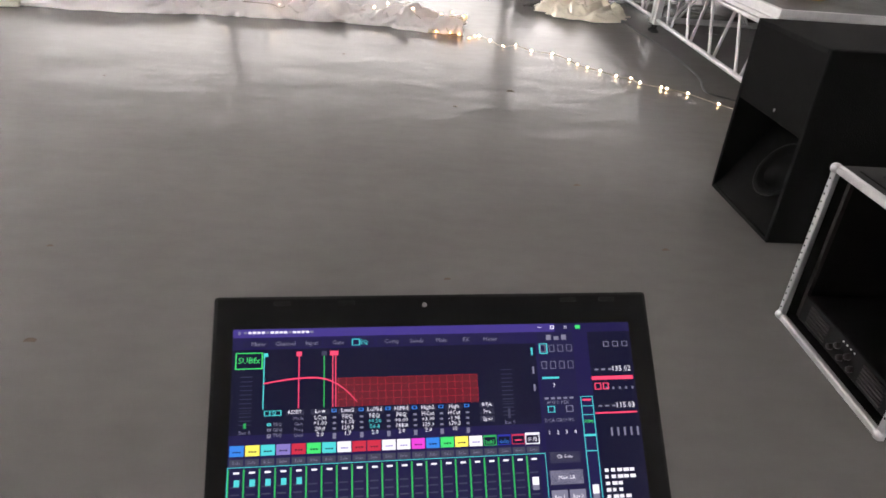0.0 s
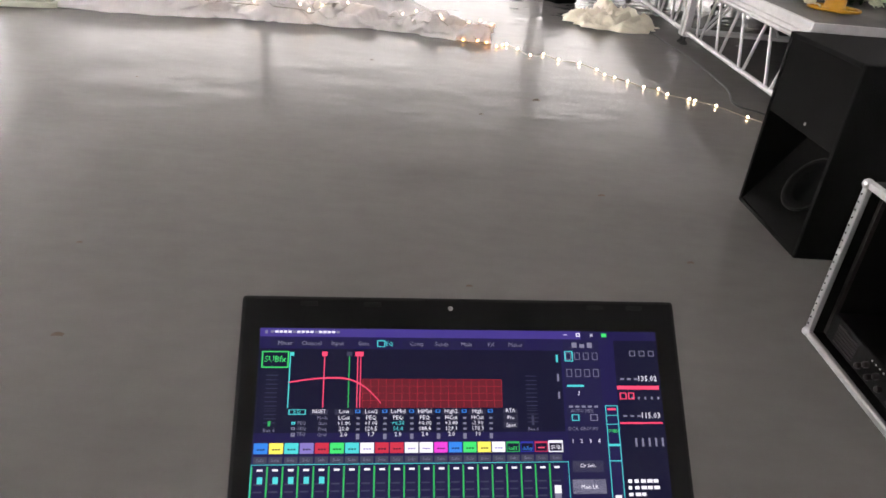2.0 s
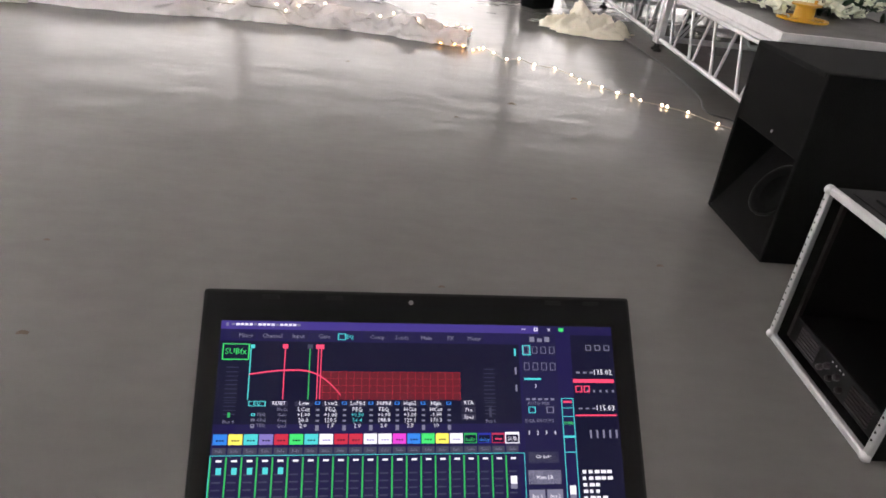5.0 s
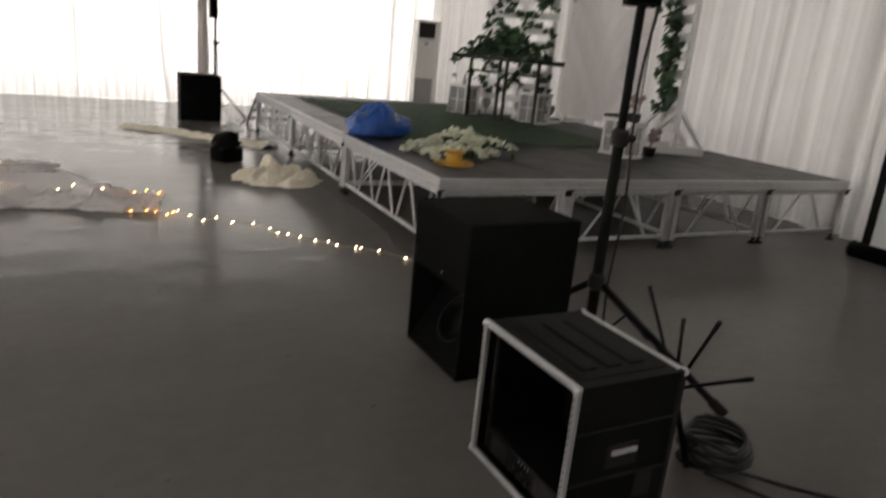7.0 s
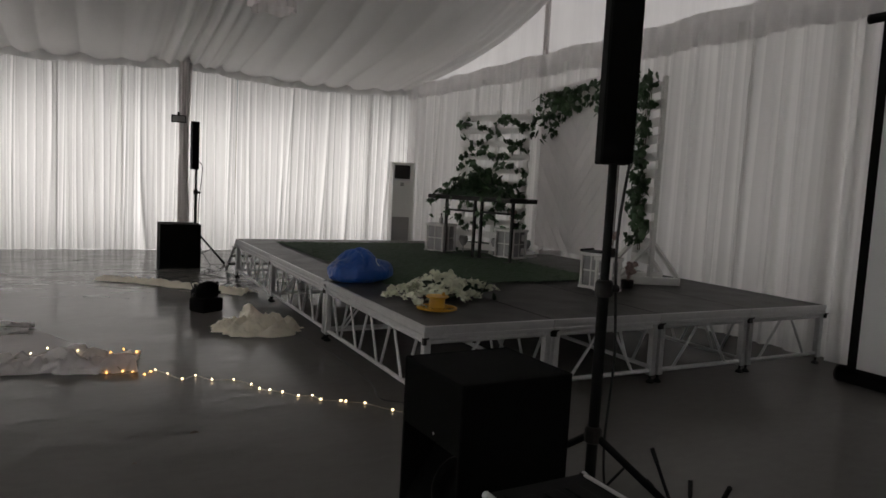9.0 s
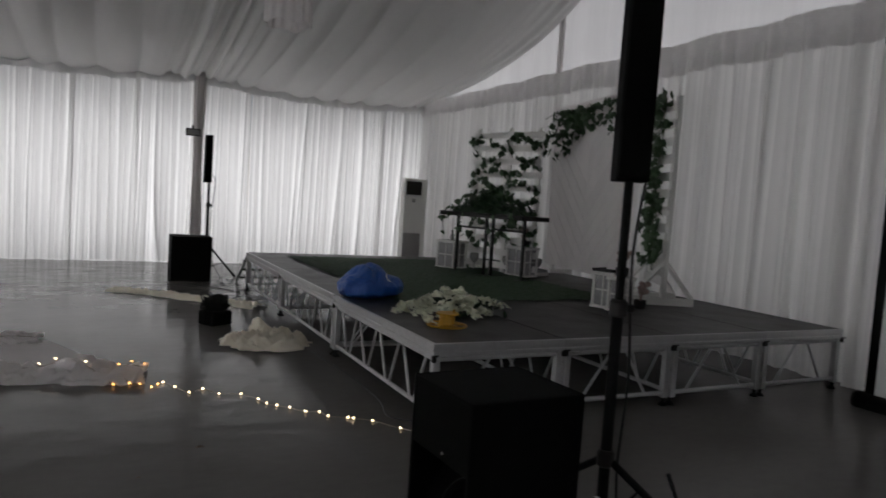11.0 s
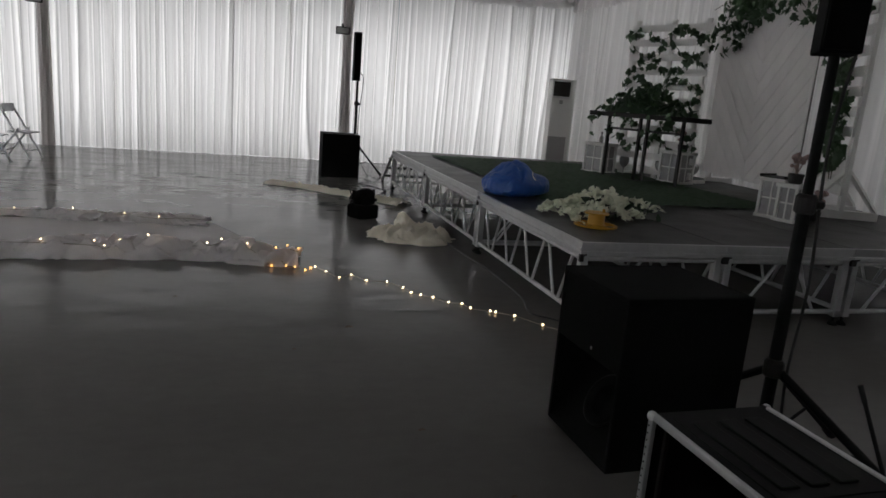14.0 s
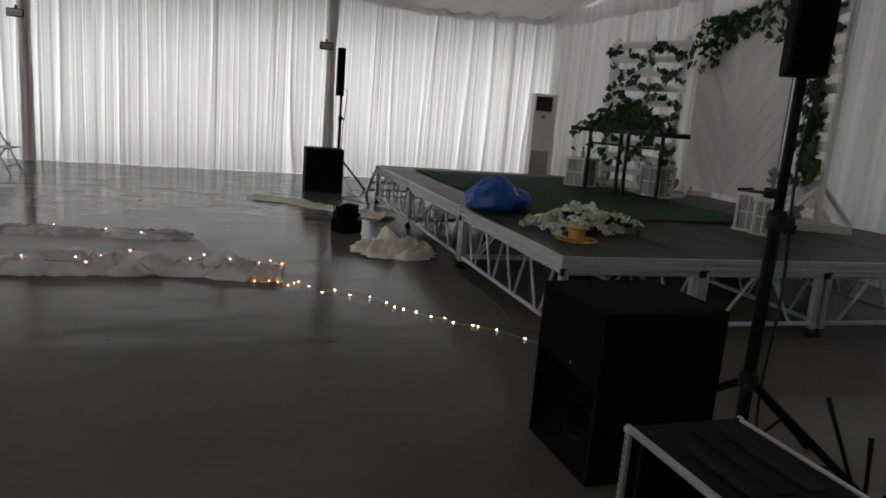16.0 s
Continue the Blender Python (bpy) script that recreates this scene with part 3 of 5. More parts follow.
def stairs():
    e = thing("stage_stairs", SX + 0.02, SY + 7.34, 0, 0, "aluminium stage steps with dark treads at the back of the stage", "stairs")
    for x in (0.03, 1.12):
        bm = T((x, 0.03, DECK - 0.03), (x, 1.0, 0.02), 0.028, 8)
        part("stringer", bm, M["alu_dull"], e)
        part("stringer", T((x, 0.05, 0.02), (x, 0.05, DECK - 0.06), 0.024, 8), M["alu_dull"], e)
    for k in range(3):
        y, z = 0.18 + 0.26 * k, DECK - 0.17 * (k + 1)
        bm = B(0.02, 1.13, y, y + 0.26, z - 0.035, z, 0.004)
        part("tread", bm, M["deck"], e)


stairs()

mat_grass = part("grass_mat", sheet(90, 110, lambda u, v: (2.72 + 3.0 * u + 0.03 * fbm(v * 6, 1, 0, 2), 7.25 + 4.7 * v + 0.04 * fbm(u * 6, 2, 0, 2), DECK + 0.018 + 0.012 * fbm(u * 40, v * 60, 0, 2))), M["grass"])
tagged(mat_grass, "green artificial grass mat on the stage deck", "rug")


# ---- sound equipment near the camera ----
def subwoofer(name, x, y, turn, w, d, h, mouth, label):
    """Front towards local -x; w runs along y, d along x."""
    e = thing(name, x, y, 0, turn, label, "subwoofer", "subwoofers")
    t = 0.02
    z1 = 0.46
    part("side_panel", B(0.0, d, 0, t, 0.0, h, 0.004), M["black"], e)
    part("side_panel", B(0.0, d, w - t, w, 0.0, h, 0.004), M["black"], e)
    part("top_panel", B(0.0, d, t, w - t, h - t, h, 0.003), M["black"], e)
    part("bottom_panel", B(0.0, d, t, w - t, 0.0, t, 0.003), M["black"], e)
    part("back_panel", B(d - t, d, t, w - t, t, h - t), M["black"], e)
    if mouth:
        part("front_panel", B(0.004, 0.03, t, w - t, z1, h - t, 0.003), M["blackm"], e, "black steel grille")
        bm = bmesh.new()
        # slanted horn board that rises towards the back of the mouth
        vs = [bm.verts.new(p) for p in ((0.004, t, 0.012), (0.004, w - t, 0.012), (0.30, w - t, z1), (0.30, t, z1))]
        bm.faces.new(vs)
        part("horn_board", bm, M["blackm"], e)
        c = Vector((0.13, w * 0.42, 0.225))
        bm = lathe([(0.13, 0), (0.125, 0.012), (0.105, 0.016), (0.06, -0.02), (0.035, -0.03), (0.03, -0.012), (0.001, -0.004)], 28)
        drv = part("driver", bm, M["cone"], e, "dark loudspeaker cone", smooth=True)
        nrm = Vector((-(z1 - t), 0, 0.29)).normalized()
        drv.matrix_basis = Matrix.Translation(c + nrm * 0.015) @ nrm.to_track_quat("Z", "Y").to_matrix().to_4x4()
        bm = bmesh.new()
        cord(bm, [(0.13, 0.128 * math.cos(a), 0.128 * math.sin(a)) for a in [i * 0.7 for i in range(10)]], 0.008, 6, 3)
        ring = part("driver_ring", bm, M["blackgl"], e, "dark driver ring", smooth=True)
        ring.matrix_basis = Matrix.Translation(c + nrm * 0.02) @ nrm.to_track_quat("X", "Z").to_matrix().to_4x4() @ Matrix.Translation((-0.13, 0, 0))
        part("badge", B(-0.001, 0.004, w * 0.42, w * 0.42 + 0.007, z1 + 0.035, z1 + 0.047), M["acgrey"], e)
    else:
        part("front_panel", B(0.002, 0.03, t, w - t, t, h - t, 0.003), M["blackm"], e, "black steel grille")
    return e


subwoofer("subwoofer", 1.465, 3.41, 2.0, 0.585, 0.65, 0.81, True, "black horn-loaded subwoofer cabinet standing on the floor")
subwoofer("subwoofer", 1.80, 13.70, 90.0, 0.69, 0.60, 0.80, False, "black subwoofer cabinet with a grille beside the stage steps").matrix_world = pose(1.113, 13.7, 0) @ pose(0.69, 0, 0, 0, 0, 90)


def rack_case():
    W, D, H = 0.600, 0.485, 0.583
    e = thing("rack_case", 1.275, 2.262, 0, 1.5, "black flight case with aluminium edges and an open front", "flight case")
    t = 0.012
    part("side_panel", B(0.012, D - 0.012, 0.006, t + 0.006, 0.006, H - 0.006), M["lam"], e)
    part("side_panel", B(0.012, D - 0.012, W - t - 0.006, W - 0.006, 0.006, H - 0.006), M["lam"], e)
    part("lid_panel", B(0.012, D - 0.012, t + 0.006, W - t - 0.006, H - t - 0.006, H - 0.006), M["lam"], e)
    part("bottom_panel", B(0.012, D - 0.012, t + 0.006, W - t - 0.006, 0.006, t + 0.006), M["lam"], e)
    part("back_panel", B(D - 0.03, D - 0.014, t + 0.006, W - t - 0.006, t + 0.006, H - t - 0.006), M["lam"], e)
    # raised ribs pressed into the lid
    part("lid_field", B(0.055, D - 0.055, 0.05, W - 0.05, H - 0.007, H - 0.002, 0.003), M["lam"], e)
    for i in range(3):
        x = 0.095 + i * 0.105
        part("lid_rib", B(x, x + 0.07, 0.10, W - 0.10, H - 0.003, H + 0.006, 0.005, 2), M["lam"], e)
    # seam where the lid meets the body, with its tongue profile
    part("seam", B(0.024, D - 0.026, 0.001, 0.007, 0.20, 0.214, 0.002), M["dark"], e)
    part("seam", B(0.024, D - 0.026, 0.002, 0.007, 0.40, 0.408, 0.002), M["dark"], e)
    # aluminium edges: front frame wide, back frame, corner profiles
    a = 0.024
    for x0, x1 in ((0.0, 0.022), (D - 0.024, D)):
        for y0, y1, z0, z1 in ((0, a, 0, H), (W - a, W, 0, H), (a, W - a, H - a, H), (a, W - a, 0, a)):
            worn = x0 > 0 and not (z0 > a)
            part("edge_profile", B(x0, x1, y0, y1, z0, z1, 0.004), M["dark" if worn else "alu"], e, "black painted edge" if worn else "scuffed aluminium edge")
    for y in (0, W):
        for z in (0, H):
            for x in (0.006, D - 0.006):
                bm = bmesh.new()
                bmesh.ops.create_uvsphere(bm, u_segments=10, v_segments=6, radius=0.017, matrix=Matrix.Translation((x, min(max(y, 0.012), W - 0.012), min(max(z, 0.017), H - 0.012))))
                part("ball_corner", bm, M["alu"], e, smooth=True)
    # rivets down the front frame
    rv = part("rivet", lathe([(0.004, 0), (0.003, 0.002)], 8), M["dark"], e)
    rv.matrix_basis = Matrix.Translation((-0.0005, W - 0.012, 0.05)) @ pose(0, 0, 0, 0, -90, 0)
    for i in range(1, 19):
        for y in (W - 0.012, 0.012):
            again(rv, e, Matrix.Translation((-0.0005, y, 0.05 + i * 0.027)) @ pose(0, 0, 0, 0, -90, 0))
    # rack rails and the one unit at the bottom
    for y in (0.03, W - 0.045):
        part("rack_rail", B(0.05, 0.065, y, y + 0.015, 0.03, H - 0.03), M["dark"], e)
    amp = part("rack_unit", B(0.045, 0.36, 0.05, W - 0.05, 0.03, 0.125, 0.003), M["blackgl"], e, "black rack amplifier with two vents")
    for y0 in (0.085, 0.385):
        for k in range(6):
            part("vent_slat", B(0.040, 0.046, y0 + 0.005, y0 + 0.115, 0.045 + k * 0.012, 0.051 + k * 0.012), M["dark"], amp)
    for i in range(5):
        bm = lathe([(0.011, 0), (0.010, 0.014), (0.004, 0.016)], 12)
        kb = part("knob", bm, M["dark"], amp)
        kb.matrix_basis = Matrix.Translation((0.045, 0.24 + i * 0.028, 0.06 + (i % 2) * 0.026)) @ pose(0, 0, 0, 0, -90, 0)
    for i in range(4):
        part("indicator", B(0.0435, 0.0455, 0.25 + i * 0.02, 0.256 + i * 0.02, 0.108, 0.112), M["steel"], amp)
    # sprung handle on the side
    bm = B(0.17, 0.31, -0.004, 0.006, 0.25, 0.34, 0.003)
    hd = part("handle_dish", bm, M["dark"], e)
    part("handle", B(0.185, 0.295, -0.016, -0.004, 0.305, 0.325, 0.004, 2), M["alu"], hd, "bright steel handle bar")
    bm = B(0.17, 0.31, W - 0.006, W + 0.004, 0.25, 0.34, 0.003)
    part("handle_dish", bm, M["dark"], e)
    part("latch", B(D - 0.16, D - 0.08, -0.003, 0.006, 0.10, 0.20, 0.003), M["dark"], e)


rack_case()


def column_speaker(x, y, zb, turn, w, d, h, label):
    e = thing("column_speaker", x, y, zb, turn, label, "loudspeaker", "column loudspeakers")
    part("cabinet", B(-w / 2, w / 2, -d / 2 + 0.02, d / 2, 0, h, 0.008, 2), M["black"], e)
    part("grille", B(-w / 2 + 0.006, w / 2 - 0.006, -d / 2, -d / 2 + 0.022, 0.012, h - 0.012, 0.006, 2), M["blackm"], e)
    part("bracket", B(-0.03, 0.03, d / 2, d / 2 + 0.03, h * 0.25, h * 0.75, 0.004), M["dark"], e)
    bm = B(-0.025, 0.025, d / 2 - 0.03, d / 2 + 0.05, 0.16, 0.20, 0.004)
    part("connector", bm, M["dark"], e)
    return e


def speaker_stand(x, y, top, turn, hub, angles, spread, label):
    e = thing("speaker_stand", x, y, 0, turn, label, "speaker stand", "speaker stands")
    part("pole", T((0, 0, 0.10), (0, 0, hub + 0.75), 0.028, 14), M["blackgl"], e)
    part("upper_pole", T((0, 0, hub + 0.70), (0, 0, top), 0.022, 14), M["blackgl"], e)
    for z in (hub, hub + 0.74):
        part("collar", lathe([(0.034, -0.04), (0.044, -0.03), (0.044, 0.03), (0.034, 0.045)], 14, (0, 0, z)), M["dark"], e)
    part("knob", T((0.03, 0, hub + 0.74), (0.085, 0.0, hub + 0.74), 0.02, 8), M["dark"], e)
    part("lower_collar", lathe([(0.031, -0.03), (0.037, -0.02), (0.037, 0.02), (0.031, 0.03)], 14, (0, 0, 0.15)), M["dark"], e)
    for k in range(3):
        a = radians(angles[k])
        c, s = math.cos(a), math.sin(a)
        leg = part("leg", T((0.03 * c, 0.03 * s, hub - 0.01), (spread * c, spread * s, 0.025), 0.019, 10), M["blackgl"], e)
        q = Vector((spread * c, spread * s, 0.025))
        u = (q - Vector((0.03 * c, 0.03 * s, hub - 0.01))).normalized()
        part("rubber_foot", T(q - u * 0.07, q + u * 0.015, 0.025, 10), M["rubber"], leg)
        part("brace", T((0.025 * c, 0.025 * s, 0.15), (spread * 0.55 * c, spread * 0.55 * s, 0.025 + (hub - 0.035) * 0.45), 0.008, 6), M["blackgl"], e)
    return e


PX, PY = 2.20, 3.35
speaker_stand(PX, PY, 1.92, 0, 0.51, (-58, 20, 91), 0.72, "black tripod speaker stand beside the flight case")
column_speaker(PX - 0.025, PY - 0.03, 1.86, -32, 0.152, 0.21, 0.96, "black column loudspeaker on a tripod stand")
speaker_stand(1.80, 14.45, 1.82, -20, 0.62, (0, 120, 240), 0.55, "black tripod speaker stand behind the far subwoofer")
column_speaker(1.76, 14.38, 1.79, 4, 0.13, 0.19, 0.89, "black column loudspeaker on a stand by the long curtains")


def cables():
    e = tagged(part("cable_coil", cord(bmesh.new(), [(2.21 + (0.135 + 0.022 * math.sin(i * 1.7)) * math.cos(i * 0.62), 2.45 + (0.125 + 0.024 * math.cos(i * 1.3)) * math.sin(i * 0.62), 0.016 + 0.0016 * i + 0.012 * math.sin(i * 2.3) ** 2) for i in range(84)], 0.0095, 6, 3), M["cable"], smooth=True), "coil of black cable on the floor behind the flight case", "cable")
    runs = (
        [(2.26, 2.36, 0.01), (2.5, 2.1, 0.01), (2.75, 1.95, 0.01), (3.1, 1.55, 0.01), (3.4, 1.0, 0.01)],
        [(2.12, 2.40, 0.01), (2.35, 2.0, 0.01), (2.6, 1.7, 0.01), (2.8, 1.2, 0.01)],
        [(2.0, 9.0, 0.01), (2.03, 8.2, 0.01), (2.06, 7.6, 0.01), (2.12, 6.95, 0.01), (2.11, 6.1, 0.01), (2.03, 5.75, 0.01), (2.04, 5.60, 0.01), (2.16, 5.48, 0.01), (2.3, 5.15, 0.01), (2.3, 4.3, 0.01)],
        [(PX + 0.03, PY, 2.1), (PX + 0.10, PY - 0.02, 2.02), (PX + 0.08, PY + 0.02, 1.5), (PX + 0.12, PY + 0.02, 0.9), (PX + 0.08, PY, 0.4), (PX + 0.12, PY - 0.06, 0.02), (PX + 0.15, PY - 0.3, 0.01), (2.3, 2.7, 0.01)],
        [(1.9, 13.6, 0.01), (2.0, 13.3, 0.012), (1.7, 13.0, 0.01), (1.9, 12.6, 0.01), (2.05, 12.2, 0.01), (1.75, 11.4, 0.01), (1.45, 10.2, 0.01)],
        [(1.83, 14.36, 1.95), (1.90, 14.38, 1.80), (1.85, 14.42, 1.1), (1.88, 14.45, 0.4), (2.05, 14.2, 0.01), (2.15, 13.9, 0.01)],
    )
    for r in runs:
        tagged(part("cable", cord(bmesh.new(), r, 0.0075, 6, 5), M["cable"], smooth=True), "black signal cable trailing over the floor", "cable", "cables")


cables()


def mic_stand():
    """A folded stand that leans behind the flight case with its legs in the air."""
    e = thing("microphone_stand", 1.97, 2.42, 0, 0, "black microphone stand lying upturned behind the flight case", "microphone stand")
    hub = Vector((-0.10, 0.0, 0.42))
    part("pole", T((0.12, 0.05, 0.0), hub, 0.012, 10), M["blackgl"], e)
    part("hub", T(hub - Vector((0.03, 0.01, 0.05)), hub + Vector((-0.01, 0, 0.03)), 0.022, 10), M["dark"], e)
    for q in ((-0.187, 0.131, 0.79), (-0.032, 0.082, 0.663), (-0.154, -0.182, 0.77), (-0.044, -0.27, 0.587)):
        q = Vector(q)
        leg = part("leg", T(hub, q, 0.007, 8), M["blackgl"], e)
        u = (q - hub).normalized()
        part("rubber_tip", T(q - u * 0.05, q + u * 0.006, 0.0085, 8), M["rubber"], leg)


mic_stand()


def projection_screen():
    X, Y0, Y1, ZT = 6.58, 4.87, 1.9, 3.52
    e = thing("projection_screen", X, Y0, 0, 0, "tall white projection screen with black borders on a roller case", "projection screen")
    L = Y0 - Y1
    for z, r, over, n in ((0.083, 0.08, 0.08, "roller_case"), (ZT, 0.045, 0.02, "top_bar")):
        bm = T((0, -over, z), (0, -L, z), r, 18)
        t = part(n, bm, M["black"], e, smooth=False)
        part("end_cap", T((0, 0.012 - over, z), (0, -0.006 - over, z), r * 1.05, 18), M["dark"], t)
    part("screen_cloth", B(-0.003, 0.003, -L + 0.26, -0.24, 0.14, ZT - 0.02), M["screen"], e)
    part("border", B(-0.006, 0.005, -0.24, -0.15, 0.14, ZT - 0.02), M["black"], e)
    part("border", B(-0.006, 0.005, -L + 0.17, -L + 0.26, 0.14, ZT - 0.02), M["black"], e)


projection_screen()


# ---- laptop on its table ----
def ui_screen(lid, W, H, ox, oz, yf):
    """Mixer programme on the display: flat shapes and words; u to the right, v down, both 0 to 1."""
    cols = dict(back=((0.012, 0.009, 0.058), 1.0), title=((0.050, 0.034, 0.22), 1.0), panel=((0.012, 0.010, 0.048), 1.0), dark=((0.005, 0.005, 0.022), 1.0), line=((0.05, 0.05, 0.09), 1.0),
                red=((0.55, 0.03, 0.06), 1.0), redfill=((0.12, 0.012, 0.02), 1.0), pink=((0.9, 0.07, 0.16), 1.0), green=((0.02, 0.42, 0.10), 1.0), cyan=((0.06, 0.62, 0.65), 1.0),
                blue=((0.03, 0.22, 0.75), 1.0), yellow=((0.95, 0.85, 0.12), 1.0), white=((0.9, 0.9, 1.0), 1.0), magenta=((0.75, 0.06, 0.62), 1.0), violet=((0.22, 0.18, 0.5), 1.0), lime=((0.04, 0.72, 0.16), 1.0), grey=((0.20, 0.20, 0.28), 1.0), navy=((0.02, 0.03, 0.35), 1.0), darkred=((0.50, 0.03, 0.09), 1.0), button=((0.05, 0.05, 0.085), 1.0))
    G = {k: glow_mat("display_" + k, c, 0.62 * p) for k, (c, p) in cols.items()}
    layers = {}
    KNOTS = ((0, 0), (0.022, 0.017), (0.078, 0.066), (0.14, 0.108), (0.27, 0.218), (0.43, 0.338), (0.455, 0.345), (0.474, 0.354), (0.611, 0.448), (0.635, 0.506), (0.677, 0.549), (0.70, 0.573), (0.955, 0.945), (1, 1))

    def row(v):
        for (a, fa), (b, fb) in zip(KNOTS, KNOTS[1:]):
            if v <= b:
                return fa + (fb - fa) * (v - a) / (b - a)
        return v

    def rect(c, u0, v0, u1, v1, lay=1):
        bm = layers.setdefault((c, lay), bmesh.new())
        y = yf - 0.0002 * lay
        bm.faces.new([bm.verts.new((ox + u * W, y, oz - row(v) * H)) for u, v in ((u0, v0), (u0, v1), (u1, v1), (u1, v0))])

    def rim(c, u0, v0, u1, v1, tu=0.0025, lay=3):
        tv = tu * W / H
        rect(c, u0, v0, u1, v0 + tv, lay), rect(c, u0, v1 - tv, u1, v1, lay), rect(c, u0, v0, u0 + tu, v1, lay), rect(c, u1 - tu, v0, u1, v1, lay)

    def word(c, u, v, size, s, mid=True):
        cu = bpy.data.curves.new("word", "FONT")
        cu.body, cu.size, cu.resolution_u = s, size * H * 0.82, 1
        cu.align_x = "CENTER" if mid else "LEFT"
        cu.align_y = "CENTER"
        ob = bpy.data.objects.new("word", cu)
        scene.collection.objects.link(ob)
        me = bpy.data.meshes.new_from_object(ob.evaluated_get(bpy.context.evaluated_depsgraph_get()))
        bpy.data.objects.remove(ob)
        bpy.data.curves.remove(cu)
        me.transform(Matrix.Translation((ox + u * W, yf - 0.0011, oz - row(v) * H)) @ pose(0, 0, 0, 90, 0, 0))
        bm = layers.setdefault((c, 9), bmesh.new())
        bm.from_mesh(me)
        bpy.data.meshes.remove(me)

    R = random.Random(5)
    rect("back", 0, 0, 1, 1, 0)
    rect("title", 0, 0, 0.80, 0.045)
    rect("grey", 0.012, 0.012, 0.018, 0.03, 2)
    for i in range(16):
        rect("white" if i % 5 else "grey", 0.025 + i * 0.0105, 0.014, 0.033 + i * 0.0105, 0.026, 2)
    rect("white", 0.755, 0.02, 0.765, 0.024, 2), rim("white", 0.788, 0.012, 0.798, 0.032), word("white", 0.828, 0.022, 0.035, "x"), rect("lime", 0.855, 0.012, 0.868, 0.032, 2)
    # tabs
    for i, s in enumerate(("Mixer", "Channel", "Input", "Gate", "EQ", "Comp", "Sends", "Main", "FX", "Meter")):
        u = 0.055 + i * 0.063 if i < 5 else 0.055 + i * 0.062 + 0.01
        rect("panel", u - 0.03, 0.058, u + 0.03, 0.098)
        word("cyan" if s == "EQ" else "grey", u + 0.006, 0.078, 0.032, s)
    rim("cyan", 0.283, 0.06, 0.303, 0.098)
    rect("dark", 0.0, 0.112, 0.745, 0.60)
    rim("lime", 0.008, 0.13, 0.072, 0.215, 0.003), word("lime", 0.04, 0.173, 0.045, "SUBfx")
    # equaliser
    rect("redfill", 0.244, 0.27, 0.590, 0.43, 2)
    for i in range(19):
        rect("red", 0.25 + i * 0.01888, 0.27, 0.2506 + i * 0.01888, 0.43, 3)
    for i in range(5):
        rect("red", 0.25, 0.27 + i * 0.04, 0.590, 0.271 + i * 0.04, 3)
    rect("cyan", 0.074, 0.14, 0.0765, 0.43, 3)
    for u, c in ((0.157, "pink"), (0.2165, "green"), (0.237, "pink"), (0.244, "pink")):
        rect(c, u - 0.0012, 0.15, u + 0.0012, 0.43, 4)
        rect(c if c == "pink" else "line", u - 0.0065, 0.13, u + 0.0065, 0.155, 5)
    rect("cyan", 0.074, 0.135, 0.084, 0.155, 4)
    pts = [(0.075 + 0.235 * i / 30) for i in range(31)]
    curve = lambda u: 0.29 - 0.025 * math.sin(min(1, (u - 0.075) / 0.10) * math.pi / 2) + max(0, (u - 0.19) / 0.085) ** 2.2 * 0.09
    for a, b in zip(pts, pts[1:]):
        va, vb = curve(a), curve(b)
        if vb < 0.43:
            bm = layers.setdefault(("pink", 5), bmesh.new())
            bm.faces.new([bm.verts.new((ox + u * W, yf - 0.001, oz - row(v) * H)) for u, v in ((a, va - 0.004), (a, va + 0.004), (b, vb + 0.004), (b, vb - 0.004))])
    rim("cyan", 0.078, 0.455, 0.118, 0.492), word("cyan", 0.098, 0.474, 0.03, "EQ")
    rect("button", 0.128, 0.455, 0.17, 0.492), word("white", 0.149, 0.474, 0.026, "RESET")
    vals = (("LCut", "+1.00", "20.0", "2.0"), ("PEQ", "+1.00", "120.5", "1.7"), ("PEQ", "+0.50", "56.4", "2.0"), ("PEQ", "+0.00", "188.8", "2.0"), ("HCut", "+3.00", "129.1", "2.0"), ("HCut", "-1.90", "170.3", "10"))
    for i, s in enumerate(("Low", "Low2", "LoMid", "HiMid", "High2", "High")):
        u = 0.208 + i * 0.064
        rect("button", u - 0.022, 0.455, u + 0.022, 0.492), word("white", u, 0.474, 0.03, s)
        rim("blue", u + 0.026, 0.458, u + 0.038, 0.482)
        for k in range(4):
            word("cyan" if i == 2 and 0 < k < 3 else "white", u, 0.512 + k * 0.033, 0.03, vals[i][k])
            rect("grey", u + 0.029, 0.508 + k * 0.033, u + 0.037, 0.52 + k * 0.033, 2)
    for k, s in enumerate(("PEQ", "GEQ", "TEQ")):
        rim("cyan" if k == 0 else "grey", 0.086, 0.535 + k * 0.032, 0.095, 0.55 + k * 0.032), word("grey", 0.11, 0.543 + k * 0.032, 0.024, s)
    for k, s in enumerate(("Mode", "Gain", "Freq", "Qual")):
        word("grey", 0.158, 0.512 + k * 0.033, 0.024, s)
    for k, s in enumerate(("RTA", "Pre", "Spec")):
        rect("button", 0.592, 0.45 + k * 0.045, 0.628, 0.487 + k * 0.045), word("white", 0.61, 0.469 + k * 0.045, 0.028, s)
